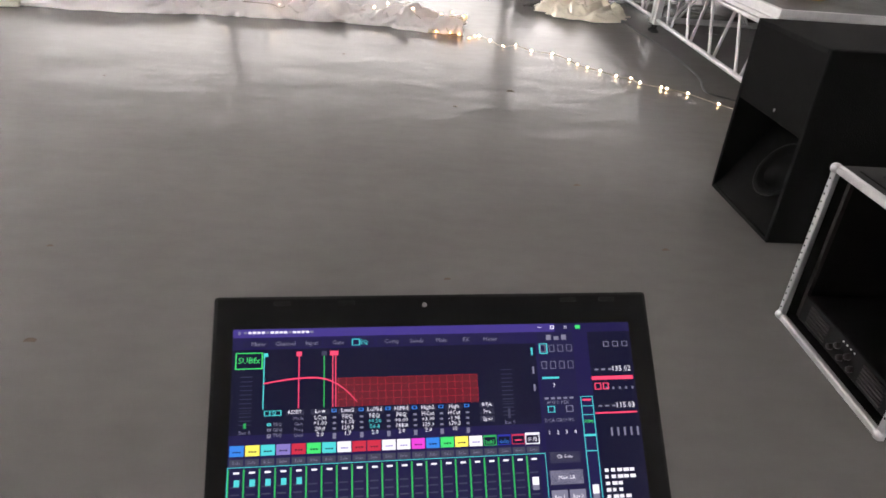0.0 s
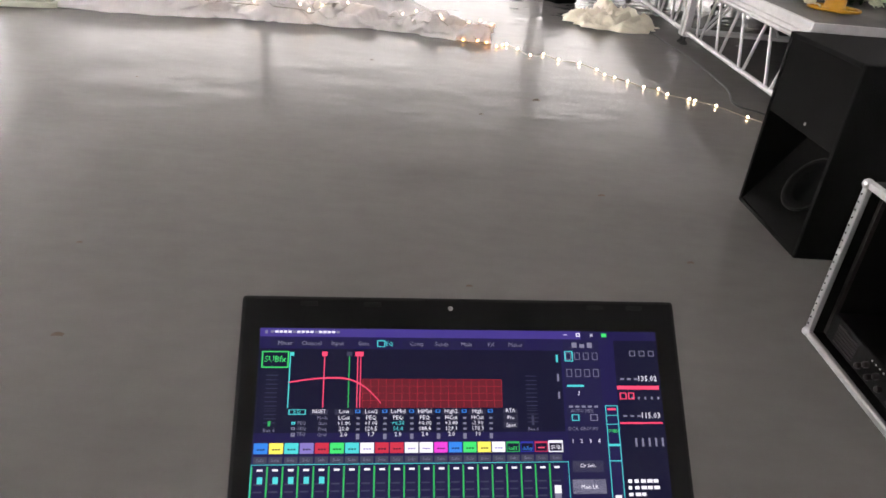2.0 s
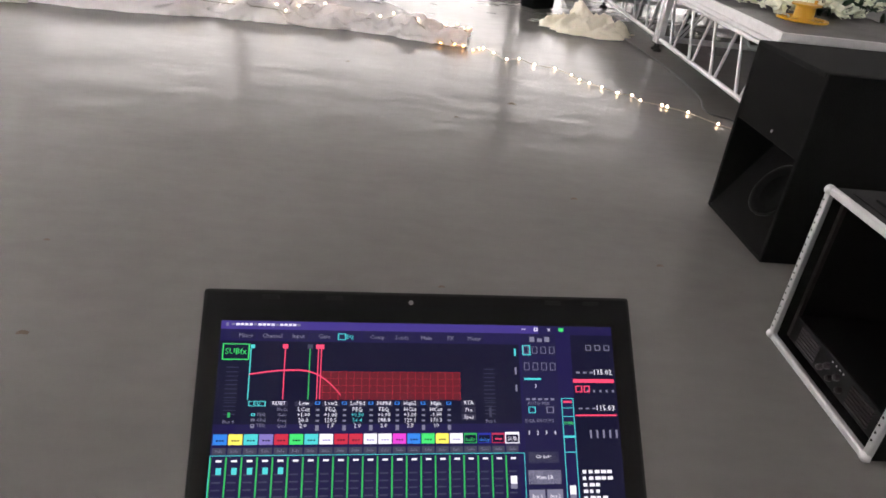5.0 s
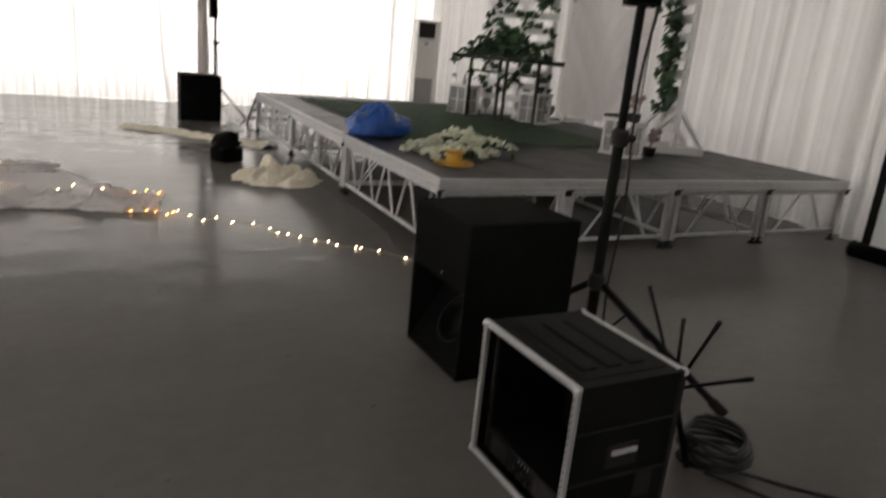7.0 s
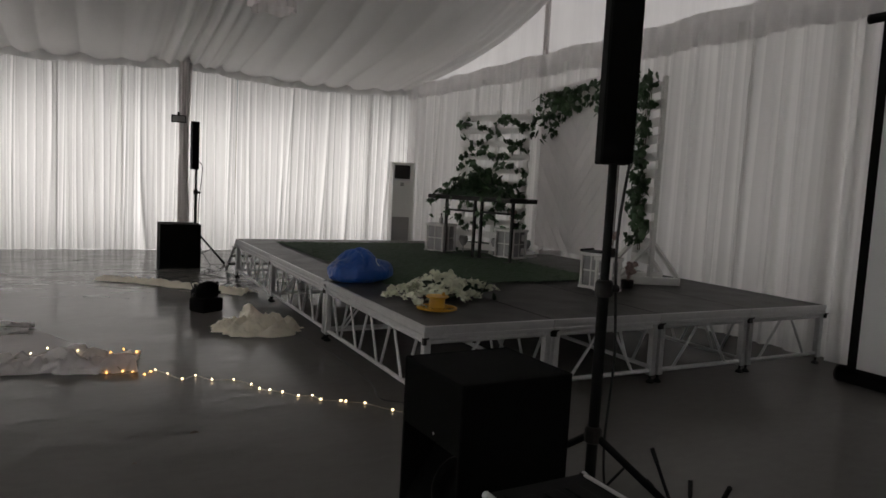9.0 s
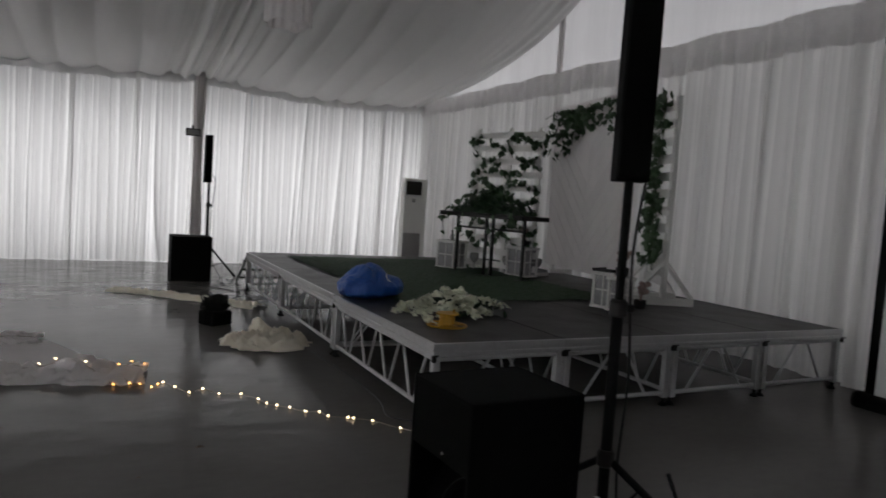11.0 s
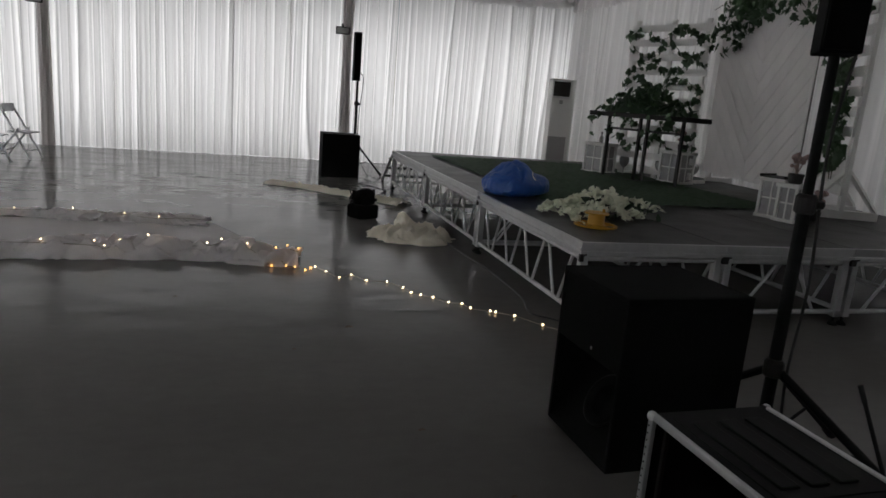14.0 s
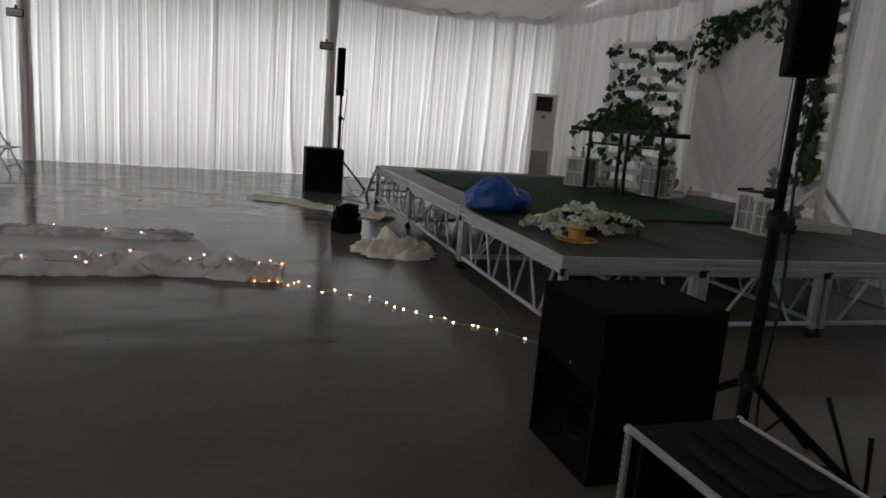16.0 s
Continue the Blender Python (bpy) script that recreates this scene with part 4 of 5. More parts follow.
    for u in (0.035, 0.665):
        for k in range(13):
            rect("line", u - 0.014, 0.25 + k * 0.024, u + 0.014, 0.254 + k * 0.024, 2)
        rect("green" if u < 0.1 else "line", u - 0.003, 0.50 + (0.03 if u < 0.1 else 0), u + 0.003, 0.56, 3)
        word("grey", u, 0.585, 0.026, "Bus 4" if u < 0.1 else "Bus 6")
    for k, s in enumerate(("PEQ", "GEQ", "TEQ")):
        rect("cyan" if k == 0 else "grey", 0.732, 0.14 + k * 0.10, 0.737, 0.18 + k * 0.10, 2)
    # channel strips
    strip = "blue yellow cyan violet red lime cyan white red red white white magenta blue lime yellow white dark dark dark dark".split()
    n = len(strip)
    for i, c in enumerate(strip):
        u0, u1 = 0.002 + 0.733 * i / n, 0.002 + 0.733 * (i + 1) / n
        rect(c, u0 + 0.0015, 0.6245, u1 - 0.0015, 0.652, 2)
        if 16 < i < 20:
            hue = ("lime", "blue", "pink")[i - 17]
            rim(("green", "navy", "darkred")[i - 17], u0 + 0.0015, 0.6245, u1 - 0.0015, 0.652, 0.0018)
            if i < 19:
                word(hue, (u0 + u1) / 2, 0.638, 0.026, ("hall1", "delay")[i - 17])
            else:
                rect(hue, u0 + 0.009, 0.634, u1 - 0.009, 0.638, 3)
        elif i < 17:
            for q in range(3):
                rect("violet" if c == "white" else "dark", u0 + 0.009 + q * 0.0065, 0.634, u0 + 0.0135 + q * 0.0065, 0.6385, 3)
        rect("button", u0 + 0.002, 0.663, u1 - 0.002, 0.69, 2), word("grey", (u0 + u1) / 2, 0.677, 0.022, "Solo")
        rect("panel", u0 + 0.001, 0.695, u1 - 0.001, 0.965, 1)
        rect("green", u0 - 0.0015, 0.70, u0 + 0.0022, 0.94, 3)
        rect("white", u0 + 0.012, 0.707, u0 + 0.025, 0.7125, 3)
        for k in range(9):
            rect("line", u0 + 0.006, 0.745 + k * 0.02, u0 + 0.026, 0.749 + k * 0.02, 2)
        if i < 5:
            rect("cyan", u0 + 0.014, 0.728, u0 + 0.026, 0.746, 4)
        z = 0.76 if i == n - 1 else 0.912
        if i < 5:
            rect("grey", u0 + 0.013, 0.868, u0 + 0.023, 0.876, 4)
        rect("white", u0 + 0.010, z, u0 + 0.026, z + 0.022, 4), rect("grey", u0 + 0.010, z + 0.022, u0 + 0.026, z + 0.036, 4)
        rect("darkred" if i not in (9, 10) else "button", u0 + 0.003, 0.945, u1 - 0.003, 0.965, 3)
    rim("white", 0.700, 0.623, 0.736, 0.654), word("white", 0.718, 0.635, 0.03, "SUB")
    rim("cyan", 0.0, 0.692, 0.748, 0.968, 0.0015)
    # right-hand columns
    rect("panel", 0.752, 0.05, 0.845, 0.97)
    for k in range(3):
        rect("grey", 0.775 + 0.02 * k, 0.062 + 0.008 * (k % 2), 0.788 + 0.02 * k, 0.092, 2)
    rim("cyan", 0.754, 0.115, 0.776, 0.175, 0.003)
    for j in range(2):
        for i in range(4):
            rim("grey", 0.757 + 0.023 * i, 0.125 + 0.09 * j, 0.771 + 0.023 * i, 0.165 + 0.09 * j, 0.0015)
    rect("cyan", 0.756, 0.30, 0.80, 0.312, 2), word("white", 0.785, 0.35, 0.032, "3")
    for i in range(5):
        rect("grey", 0.758 + 0.016 * i, 0.42, 0.768 + 0.016 * i, 0.435, 2)
    word("grey", 0.79, 0.475, 0.026, "AUTO MIX")
    rim("cyan", 0.763, 0.495, 0.782, 0.535), rim("grey", 0.81, 0.495, 0.829, 0.535)
    word("grey", 0.79, 0.585, 0.026, "DCA GROUPS")
    for i in range(4):
        word("white", 0.762 + 0.022 * i, 0.625, 0.03, str(i + 1))
    rect("button", 0.758, 0.69, 0.835, 0.725), word("white", 0.795, 0.707, 0.026, "Clr Solo")
    rect("grey", 0.755, 0.745, 0.838, 0.785), word("white", 0.796, 0.766, 0.028, "Main LR")
    for r in range(3):
        for q in range(2):
            u, v = 0.765 + q * 0.045, 0.80 + r * 0.05
            on = r == 1 and q == 1
            rect("cyan" if on else "grey", u - 0.01, v, u + 0.03, v + 0.038, 2), word("dark" if on else "white", u + 0.01, v + 0.019, 0.026, "Bus %d" % (1 + 2 * r + q))
    rim("cyan", 0.850, 0.42, 0.882, 0.97, 0.002)
    rect("pink", 0.855, 0.445, 0.877, 0.468, 3), word("lime", 0.866, 0.60, 0.024, "SUBfx")
    for v in (0.50, 0.555, 0.63, 0.69):
        rect("cyan", 0.852, v, 0.88, v + 0.004, 3)
    rect("white", 0.858, 0.79, 0.874, 0.815, 3), rect("grey", 0.858, 0.815, 0.874, 0.83, 3)
    rect("dark", 0.885, 0.05, 1.0, 0.97)
    for v, s in ((0.265, "135.02"), (0.505, "115.03")):
        word("white", 0.965, v, 0.042, s)
        rect("pink", 0.885, v + 0.04, 0.995, v + (0.062 if v < 0.4 else 0.05), 2)
        for i in range(3):
            rect("grey", 0.895 + i * 0.018, v - 0.004, 0.905 + i * 0.018, v + 0.006, 2)
    rim("pink", 0.89, 0.345, 0.908, 0.385, 0.003), rim("pink", 0.912, 0.345, 0.928, 0.385, 0.003)
    for i in range(3):
        rim("grey", 0.925 + 0.025 * i, 0.11, 0.94 + 0.025 * i, 0.145, 0.002)
    for r in range(2):
        for i in range(5):
            rect("grey", 0.92 + i * 0.017, 0.37 + r * 0.25, 0.925 + i * 0.017, 0.385 + r * 0.25, 2)
    for k in range(12):
        [rect("white", 0.893 + q * 0.016, 0.747 + k * 0.0185, 0.893 + q * 0.016 + R.uniform(0.008, 0.0145), 0.7565 + k * 0.0185, 2) for q in range(R.randint(3, 5))]
    # task bar
    rect("title", 0, 0.972, 1, 1.0, 2)
    for i, c in enumerate(("white", "grey", "white", "pink", "white")):
        rect(c, 0.01 + i * 0.06, 0.977, 0.03 + i * 0.06, 0.996, 3)
    for i in range(6):
        rect("white", 0.90 + i * 0.015, 0.98, 0.91 + i * 0.015, 0.992, 3)
    display = None
    for (c, lay), bm in sorted(layers.items(), key=lambda k: k[0][1]):
        o = part("display" if display is None else "display_mark", bm, G[c], lid if display is None else display)
        if display is not None:
            tagged(o, kind="stuff")
        display = display or o


def laptop():
    top_l, top_r = Vector((-0.226, 1.449, 0.948)), Vector((0.197, 1.494, 0.947))
    u = (top_r - top_l).normalized()
    yaw = math.degrees(math.atan2(u.y, u.x))
    W, LID, tilt = (top_r - top_l).length, 0.272, 47.0
    mid = (top_l + top_r) / 2
    out = Vector((-u.y, u.x, 0))
    hinge = mid - out * LID * math.sin(radians(tilt)) - Vector((0, 0, LID * math.cos(radians(tilt))))
    e = thing("laptop", hinge.x, hinge.y, hinge.z - 0.028, yaw, "open black laptop running a mixing programme", "laptop")
    base = part("base", B(-W / 2, W / 2, -0.275, 0.0, 0.0, 0.022, 0.005, 2), M["blackgl"], e)
    k0 = part("key", B(-0.008, 0.008, -0.008, 0.008, 0.0225, 0.0255, 0.0015), M["dark"], base)
    k0.matrix_basis = Matrix.Translation((-0.17, -0.04, 0))
    for r in range(5):
        for c in range(18):
            if r or c:
                again(k0, base, Matrix.Translation((-0.17 + c * 0.02, -0.04 - r * 0.021, 0)))
    part("touchpad", B(-0.06, 0.05, -0.25, -0.17, 0.0222, 0.0232, 0.0004), M["dark"], base)
    lid = part("lid", B(-W / 2, W / 2, 0.0, 0.009, 0.0, LID, 0.004, 2), M["bezel"], e, "dark plastic lid with a thick bezel")
    lid.matrix_basis = Matrix.Translation((0, 0, 0.028)) @ pose(0, 0, 0, -tilt, 0, 0)
    for x in (-0.14, 0.14):
        part("hinge", T((x - 0.03, 0.004, 0.024), (x + 0.03, 0.004, 0.024), 0.009, 12), M["dark"], e)
    cam_dot = part("webcam", lathe([(0.0024, 0), (0.002, 0.0006)], 14), M["acgrey"], lid)
    cam_dot.matrix_basis = pose(-0.015, 0.0, LID - 0.011, 90, 0, 0)
    for x in (-0.15, -0.09, 0.13, 0.17):
        part("bumper", B(x - 0.008, x + 0.008, -0.0012, 0.001, LID - 0.01, LID - 0.006, 0.0004), M["rubber"], lid)
    ui_screen(lid, 0.383, 0.2155, -0.1935, LID - 0.032, -0.0006)
    return hinge.z - 0.028


TOP = laptop()


def work_table():
    e = thing("work_table", -0.05, 1.02, 0, 5, "small table with a beige top under the laptop", "table")
    part("tabletop", B(-0.42, 0.44, -0.30, 0.27, TOP - 0.03, TOP - 0.001, 0.004), M["table"], e)
    for x in (-0.38, 0.40):
        for y in (-0.26, 0.23):
            part("leg", B(x - 0.02, x + 0.02, y - 0.02, y + 0.02, 0, TOP - 0.03, 0.003), M["dark"], e)
    h = thing("headphones", 0.355, 1.245, TOP, 20, "black headphones lying on the table edge", "headphones")
    for x in (-0.045, 0.05):
        cup = part("ear_cup", lathe([(0.03, 0), (0.041, 0.006), (0.043, 0.02), (0.036, 0.032), (0.018, 0.038)], 20, (x, 0, 0)), M["blackgl"], h, smooth=True)
        part("cap_ring", lathe([(0.016, 0.036), (0.02, 0.0395), (0.012, 0.042)], 20, (x, 0, 0)), M["dark"], cup, smooth=True)
    part("headband", cord(bmesh.new(), [(-0.085, 0.0, 0.02), (-0.09, -0.08, 0.012), (-0.05, -0.16, 0.01), (0.05, -0.16, 0.01), (0.095, -0.08, 0.012), (0.09, 0.0, 0.02)], 0.006, 8, 5), M["blackgl"], h, smooth=True)


work_table()


# ---- foliage ----
def leaf_mesh(name, size, lobes, material):
    bm = bmesh.new()
    if lobes:
        out = [(0, -0.45), (0.30, -0.55), (0.55, -0.25), (0.36, 0.0), (0.42, 0.30), (0.16, 0.30), (0, 0.75), (-0.16, 0.30), (-0.42, 0.30), (-0.36, 0.0), (-0.55, -0.25), (-0.30, -0.55)]
    else:
        out = [(0, -0.5), (0.16, -0.2), (0.20, 0.1), (0.10, 0.5), (0, 0.75), (-0.10, 0.5), (-0.20, 0.1), (-0.16, -0.2)]
    c = bm.verts.new((0, 0, 0.10 * size))
    vs = [bm.verts.new((x * size, y * size, -0.05 * size * abs(x) * 4)) for x, y in out]
    for i in range(len(vs)):
        bm.faces.new((c, vs[i], vs[(i + 1) % len(vs)]))
    me = bpy.data.meshes.new(name)
    bm.to_mesh(me)
    bm.free()
    me.materials.append(material)
    return me


IVY = [leaf_mesh("leaf", s, True, M["leaf"]) for s in (0.075, 0.095, 0.115)]
FERN = [leaf_mesh("leaf", s, False, M["leafdark"]) for s in (0.12, 0.16)]


def strew(parent, meshes, places, R, tilt=50):
    """Leaves, each an object, at local places (x, y, z) with a facing turn."""
    for x, y, z, face in places:
        o = new("leaf", R.choice(meshes))
        o.parent = parent
        s = R.uniform(0.75, 1.2)
        o.matrix_basis = pose(x, y, z, 90 + R.uniform(-tilt, tilt), R.uniform(-40, 40), face + R.uniform(-tilt, tilt)) @ pose(0, 0, 0, 0, 0, R.uniform(130, 230)) @ Matrix.Diagonal((s, s, s, 1))


# ---- wooden backdrops on the stage ----
def frame_between(a, b):
    a, b = Vector(a), Vector(b)
    return math.degrees(math.atan2(b.y - a.y, b.x - a.x)), (b - a).length


def pallet_wall():
    turn, W = frame_between((5.47, 10.78), (5.99, 9.58))
    H = 2.32
    e = thing("pallet_wall", 5.47, 10.78, DECK, turn, "white slatted pallet wall overgrown with artificial ivy", "backdrop")
    for x in (0.03, W * 0.5, W - 0.10):
        part("upright", B(x, x + 0.07, 0.02, 0.06, 0, H, 0.003), M["white"], e)
    n = 11
    for i in range(n):
        z = 0.12 + i * (H - 0.24) / (n - 1)
        d = 0.006 * math.sin(i * 2.1)
        part("slat", B(-0.02 + d, W + 0.02 + d, -0.004, 0.016, z - 0.05, z + 0.05, 0.002), M["wood"], e)
    part("brace", B(0.05, 0.10, 0.06, 0.55, 0.0, 0.05, 0.003), M["white"], e)
    part("brace", B(W - 0.10, W - 0.05, 0.06, 0.55, 0.0, 0.05, 0.003), M["white"], e)
    iv = thing("ivy", 5.47, 10.78, DECK, turn, "artificial ivy strands hanging over the pallet wall", "ivy", "ivy garlands")
    R = random.Random(21)
    pl = []
    for k in range(8):
        z0 = H - 0.20 - k * 0.225
        pts = []
        x = -0.02 + R.uniform(0, 0.1)
        while x < W + 0.03:
            z = z0 + 0.075 * math.sin(x * 8.5 + k * 2.1) - 0.05 * R.random()
            pts.append((x, -0.025 - R.uniform(0, 0.02), z))
            for _ in range(2 if R.random() < 0.9 else 1):
                pl.append((x + R.uniform(-0.035, 0.035), -0.04 - R.uniform(0, 0.04), z + R.uniform(-0.08, 0.03), 0))
            x += R.uniform(0.055, 0.12)
        part("stem", cord(bmesh.new(), pts, 0.004, 4, 2), M["stem"], iv)
    strew(iv, IVY, pl, R)


pallet_wall()


def chevron_wall():
    turn, W = frame_between((6.86, 10.48), (6.42, 8.02))
    H, Z0 = 2.78, 0.14
    PW = W
    e = thing("chevron_backdrop", 6.86, 10.48, DECK, turn, "whitewashed board wall laid in chevrons, standing on feet", "backdrop")
    part("backing", B(0.0, PW, 0.0, 0.016, Z0, H), M["groove"], e)
    # boards that meet in a V at the middle line
    mid, bw, gap, up = PW / 2, 0.27, 0.008, 0.95
    k = -6
    while k < 12:
        z = Z0 + k * bw
        for s in (-1, 1):
            xa, xb = (0.004, mid - 0.002) if s < 0 else (mid + 0.002, PW - 0.004)
            fz = lambda x: z + abs(x - mid) * up
            zs = [(xa, fz(xa)), (xb, fz(xb)), (xb, fz(xb) + bw - gap), (xa, fz(xa) + bw - gap)]
            poly = zs
            for lim, keep in ((Z0, 1), (H, -1)):
                res = []
                for (x0, za), (x1, zb) in zip(poly, poly[1:] + poly[:1]):
                    ia, ib = keep * (za - lim) >= 0, keep * (zb - lim) >= 0
                    if ia:
                        res.append((x0, za))
                    if ia != ib:
                        t = (lim - za) / (zb - za)
                        res.append((x0 + t * (x1 - x0), lim))
                poly = res
                if len(poly) < 3:
                    break
            if len(poly) >= 3:
                bm = bmesh.new()
                f = [bm.verts.new((x, -0.012, q)) for x, q in poly]
                b = [bm.verts.new((x, -0.0005, q)) for x, q in poly]
                try:
                    bm.faces.new(f)
                    for i in range(len(f)):
                        bm.faces.new((f[i], b[i], b[(i + 1) % len(f)], f[(i + 1) % len(f)]))
                except ValueError:
                    pass
                part("board", bm, M["chevron"], e)
        k += 1
    part("header", B(0.0, W, 0.0185, 0.05, H - 0.30, H, 0.003), M["wood"], e)
    for x in (0.14, PW - 0.42):
        part("foot", B(x, x + 0.08, -0.02, 0.40, 0.0, 0.07, 0.003), M["wood"], e)
        part("foot_post", B(x, x + 0.08, 0.018, 0.06, 0.07, 1.2, 0.003), M["wood"], e)
    iv = thing("ivy", 6.86, 10.48, DECK, turn, "thick artificial ivy garland along the top of the board", "ivy", "ivy garlands")
    R = random.Random(8)
    pl = []
    for i in range(310):
        x = R.uniform(-0.25, W + 0.45) if i % 3 else R.gauss(0.75, 0.38)
        dens = 0.26 + 0.20 * math.sin(x * 3.3 + 0.6) + (0.24 if 0.2 < x < 1.5 else 0)
        pl.append((x, -0.04 - R.uniform(0, 0.16), H - 0.10 - min(1.5, abs(R.gauss(0, 1))) * max(0.1, dens) * 0.75 - (0.32 if x < 0 else 0.0), 0))
    strew(iv, IVY, pl, R, 60)
    part("stem", cord(bmesh.new(), [(-0.3 + j * 0.3, -0.07, H - 0.15 + 0.06 * math.sin(j)) for j in range(11)], 0.006, 4, 2), M["stem"], iv)


def slat_panel():
    turn, W = frame_between((6.30, 7.50), (6.05, 6.92))
    H = 2.50
    e = thing("slat_panel", 6.30, 7.50, DECK, turn, "tall white slatted panel on braced feet", "backdrop")
    for x in (0.0, W - 0.08):
        part("upright", B(x, x + 0.08, 0.0, 0.05, 0.0, H + 0.02, 0.003), M["white"], e)
    for i in range(11):
        z = 0.30 + i * (H - 0.40) / 10
        part("slat", B(0.02, W - 0.01, -0.022, -0.002, z - 0.055, z + 0.055, 0.002), M["wood"], e)
    for x in (0.0, W - 0.09):
        part("foot", B(x, x + 0.09, -0.42, 0.40, 0.0, 0.09, 0.003), M["white"], e, "white painted foot")
        for y in (-0.36, 0.38):
            part("brace", tube(bmesh.new(), (x + 0.045, y, 0.09), (x + 0.045, 0.0 if y < 0 else 0.05, 0.50), 0.032, 4), M["white"], e)
    iv = thing("ivy", 6.30, 7.50, DECK, turn, "thick artificial ivy falling down the slatted panel", "ivy", "ivy garlands")
    R = random.Random(18)
    pl = []
    for i in range(290):
        z = R.uniform(0.45, H + 0.05)
        w = 0.26 + 0.08 * math.sin(z * 4.0)
        pl.append((W * 0.52 + R.gauss(0, 0.5) * w + 0.08 * math.sin(z * 2.4), -0.05 - R.uniform(0, 0.14), z, 0))
    strew(iv, IVY, pl, R, 60)
    for k in range(3):
        part("stem", cord(bmesh.new(), [(W * 0.52 + 0.08 * math.sin(z * 2.4 + k), -0.06, z) for z in [0.4 + 0.3 * j for j in range(8)]], 0.005, 4, 2), M["stem"], iv)


slat_panel()
chevron_wall()


def gazebo_table():
    turn, L = frame_between((5.00, 10.30), (5.40, 8.98))
    e = thing("tall_table", 5.00, 10.30, DECK, turn, "tall dark metal table topped with artificial greenery", "table")
    Ht = 0.90
    part("tabletop", B(-0.13, L + 0.16, -0.30, 0.32, Ht - 0.02, Ht + 0.045, 0.006), M["dark"], e)
    for i, x in enumerate((0.03, L * 0.46, L * 0.54, L - 0.03)):
        y = -0.03 if i in (0, 1) else 0.0
        leg = part("leg", B(x - 0.02, x + 0.02, y - 0.02, y + 0.02, 0, Ht - 0.02, 0.003), M["dark"], e)
        part("foot", B(x - 0.022, x + 0.022, y - 0.16, y + 0.3, 0.0, 0.022, 0.003), M["dark"], leg)
    part("rail", B(0.03, L * 0.46, -0.045, -0.015, Ht - 0.20, Ht - 0.17), M["dark"], e)
    part("rail", B(L * 0.54, L - 0.03, -0.015, 0.015, Ht - 0.20, Ht - 0.17), M["dark"], e)
    g = thing("greenery", 5.00, 10.30, DECK + Ht + 0.045, turn, "heap of artificial fern and ivy leaves on the table", "plant")
    R = random.Random(31)
    pl = []
    for i in range(280):
        x = R.triangular(-0.05, L + 0.05, L * 0.5)
        hgt = 0.40 * max(0.08, 1 - abs(x - L * 0.48) / (L * 0.55))
        pl.append((x, R.uniform(-0.28, 0.28), R.uniform(0.0, hgt) + 0.02, 0))
    strew(g, FERN + IVY[:2], pl, R, 80)
    R2 = random.Random(32)
    strew(g, IVY, [(R2.choice((0.0, 0.35, L * 0.75, L)) + R2.uniform(-0.12, 0.12), -0.33, -R2.uniform(0.02, 0.36), 0) for _ in range(20)], R2, 60)
    bm = sheet(24, 8, lambda u, v: (L * (0.04 + 0.92 * u), -0.26 + 0.52 * v, 0.002 + 0.30 * max(0.0, 1 - abs(u - 0.48) / 0.52) * math.sin(math.pi * v) + 0.02 * fbm(u * 9, v * 5)))
    part("moss_core", bm, M["leafdark"], g, smooth=True)


gazebo_table()


def lantern(x, y, turn, w, h, label="white wooden lantern box with barred panes"):
    e = thing("lantern", x, y, DECK + 0.001, turn, label, "lantern", "lanterns on the stage")
    p = 0.028
    for sx in (-1, 1):
        for sy in (-1, 1):
            part("corner_post", B(sx * (w / 2 - p / 2) - p / 2, sx * (w / 2 - p / 2) + p / 2, sy * (w / 2 - p / 2) - p / 2, sy * (w / 2 - p / 2) + p / 2, 0.03, h - 0.04, 0.002), M["white"], e)
    part("base", B(-w / 2 - 0.01, w / 2 + 0.01, -w / 2 - 0.01, w / 2 + 0.01, 0, 0.03, 0.003), M["white"], e)
    part("lid", B(-w / 2 - 0.015, w / 2 + 0.015, -w / 2 - 0.015, w / 2 + 0.015, h - 0.04, h, 0.004), M["white"], e)
    for s in (-1, 1):
        part("glazing_bar", B(-w / 2 + p, w / 2 - p, s * (w / 2 - 0.018) - 0.006, s * (w / 2 - 0.018) + 0.006, h * 0.5 - 0.008, h * 0.5 + 0.008), M["white"], e)
        part("glazing_bar", B(-0.007, 0.007, s * (w / 2 - 0.018) - 0.005, s * (w / 2 - 0.018) + 0.005, 0.03, h - 0.04), M["white"], e)
        part("glazing_bar", B(s * (w / 2 - 0.018) - 0.006, s * (w / 2 - 0.018) + 0.006, -w / 2 + p, w / 2 - p, h * 0.5 - 0.008, h * 0.5 + 0.008), M["white"], e)
        part("glazing_bar", B(s * (w / 2 - 0.018) - 0.005, s * (w / 2 - 0.018) + 0.005, -0.007, 0.007, 0.03, h - 0.04), M["white"], e)
    part("pane", B(-w / 2 + 0.03, w / 2 - 0.03, -w / 2 + 0.03, w / 2 - 0.03, 0.031, h - 0.042), M["pane"], e, "frosted pale panes")
    return h + DECK + 0.001


LANTERNS = ((5.14, 10.72, 25, 0.36, 0.46), (5.86, 9.72, 20, 0.36, 0.46), (5.12, 6.82, 20, 0.26, 0.41), (5.09, 6.575, 18, 0.21, 0.38))
for a in LANTERNS:
    lantern(*a)


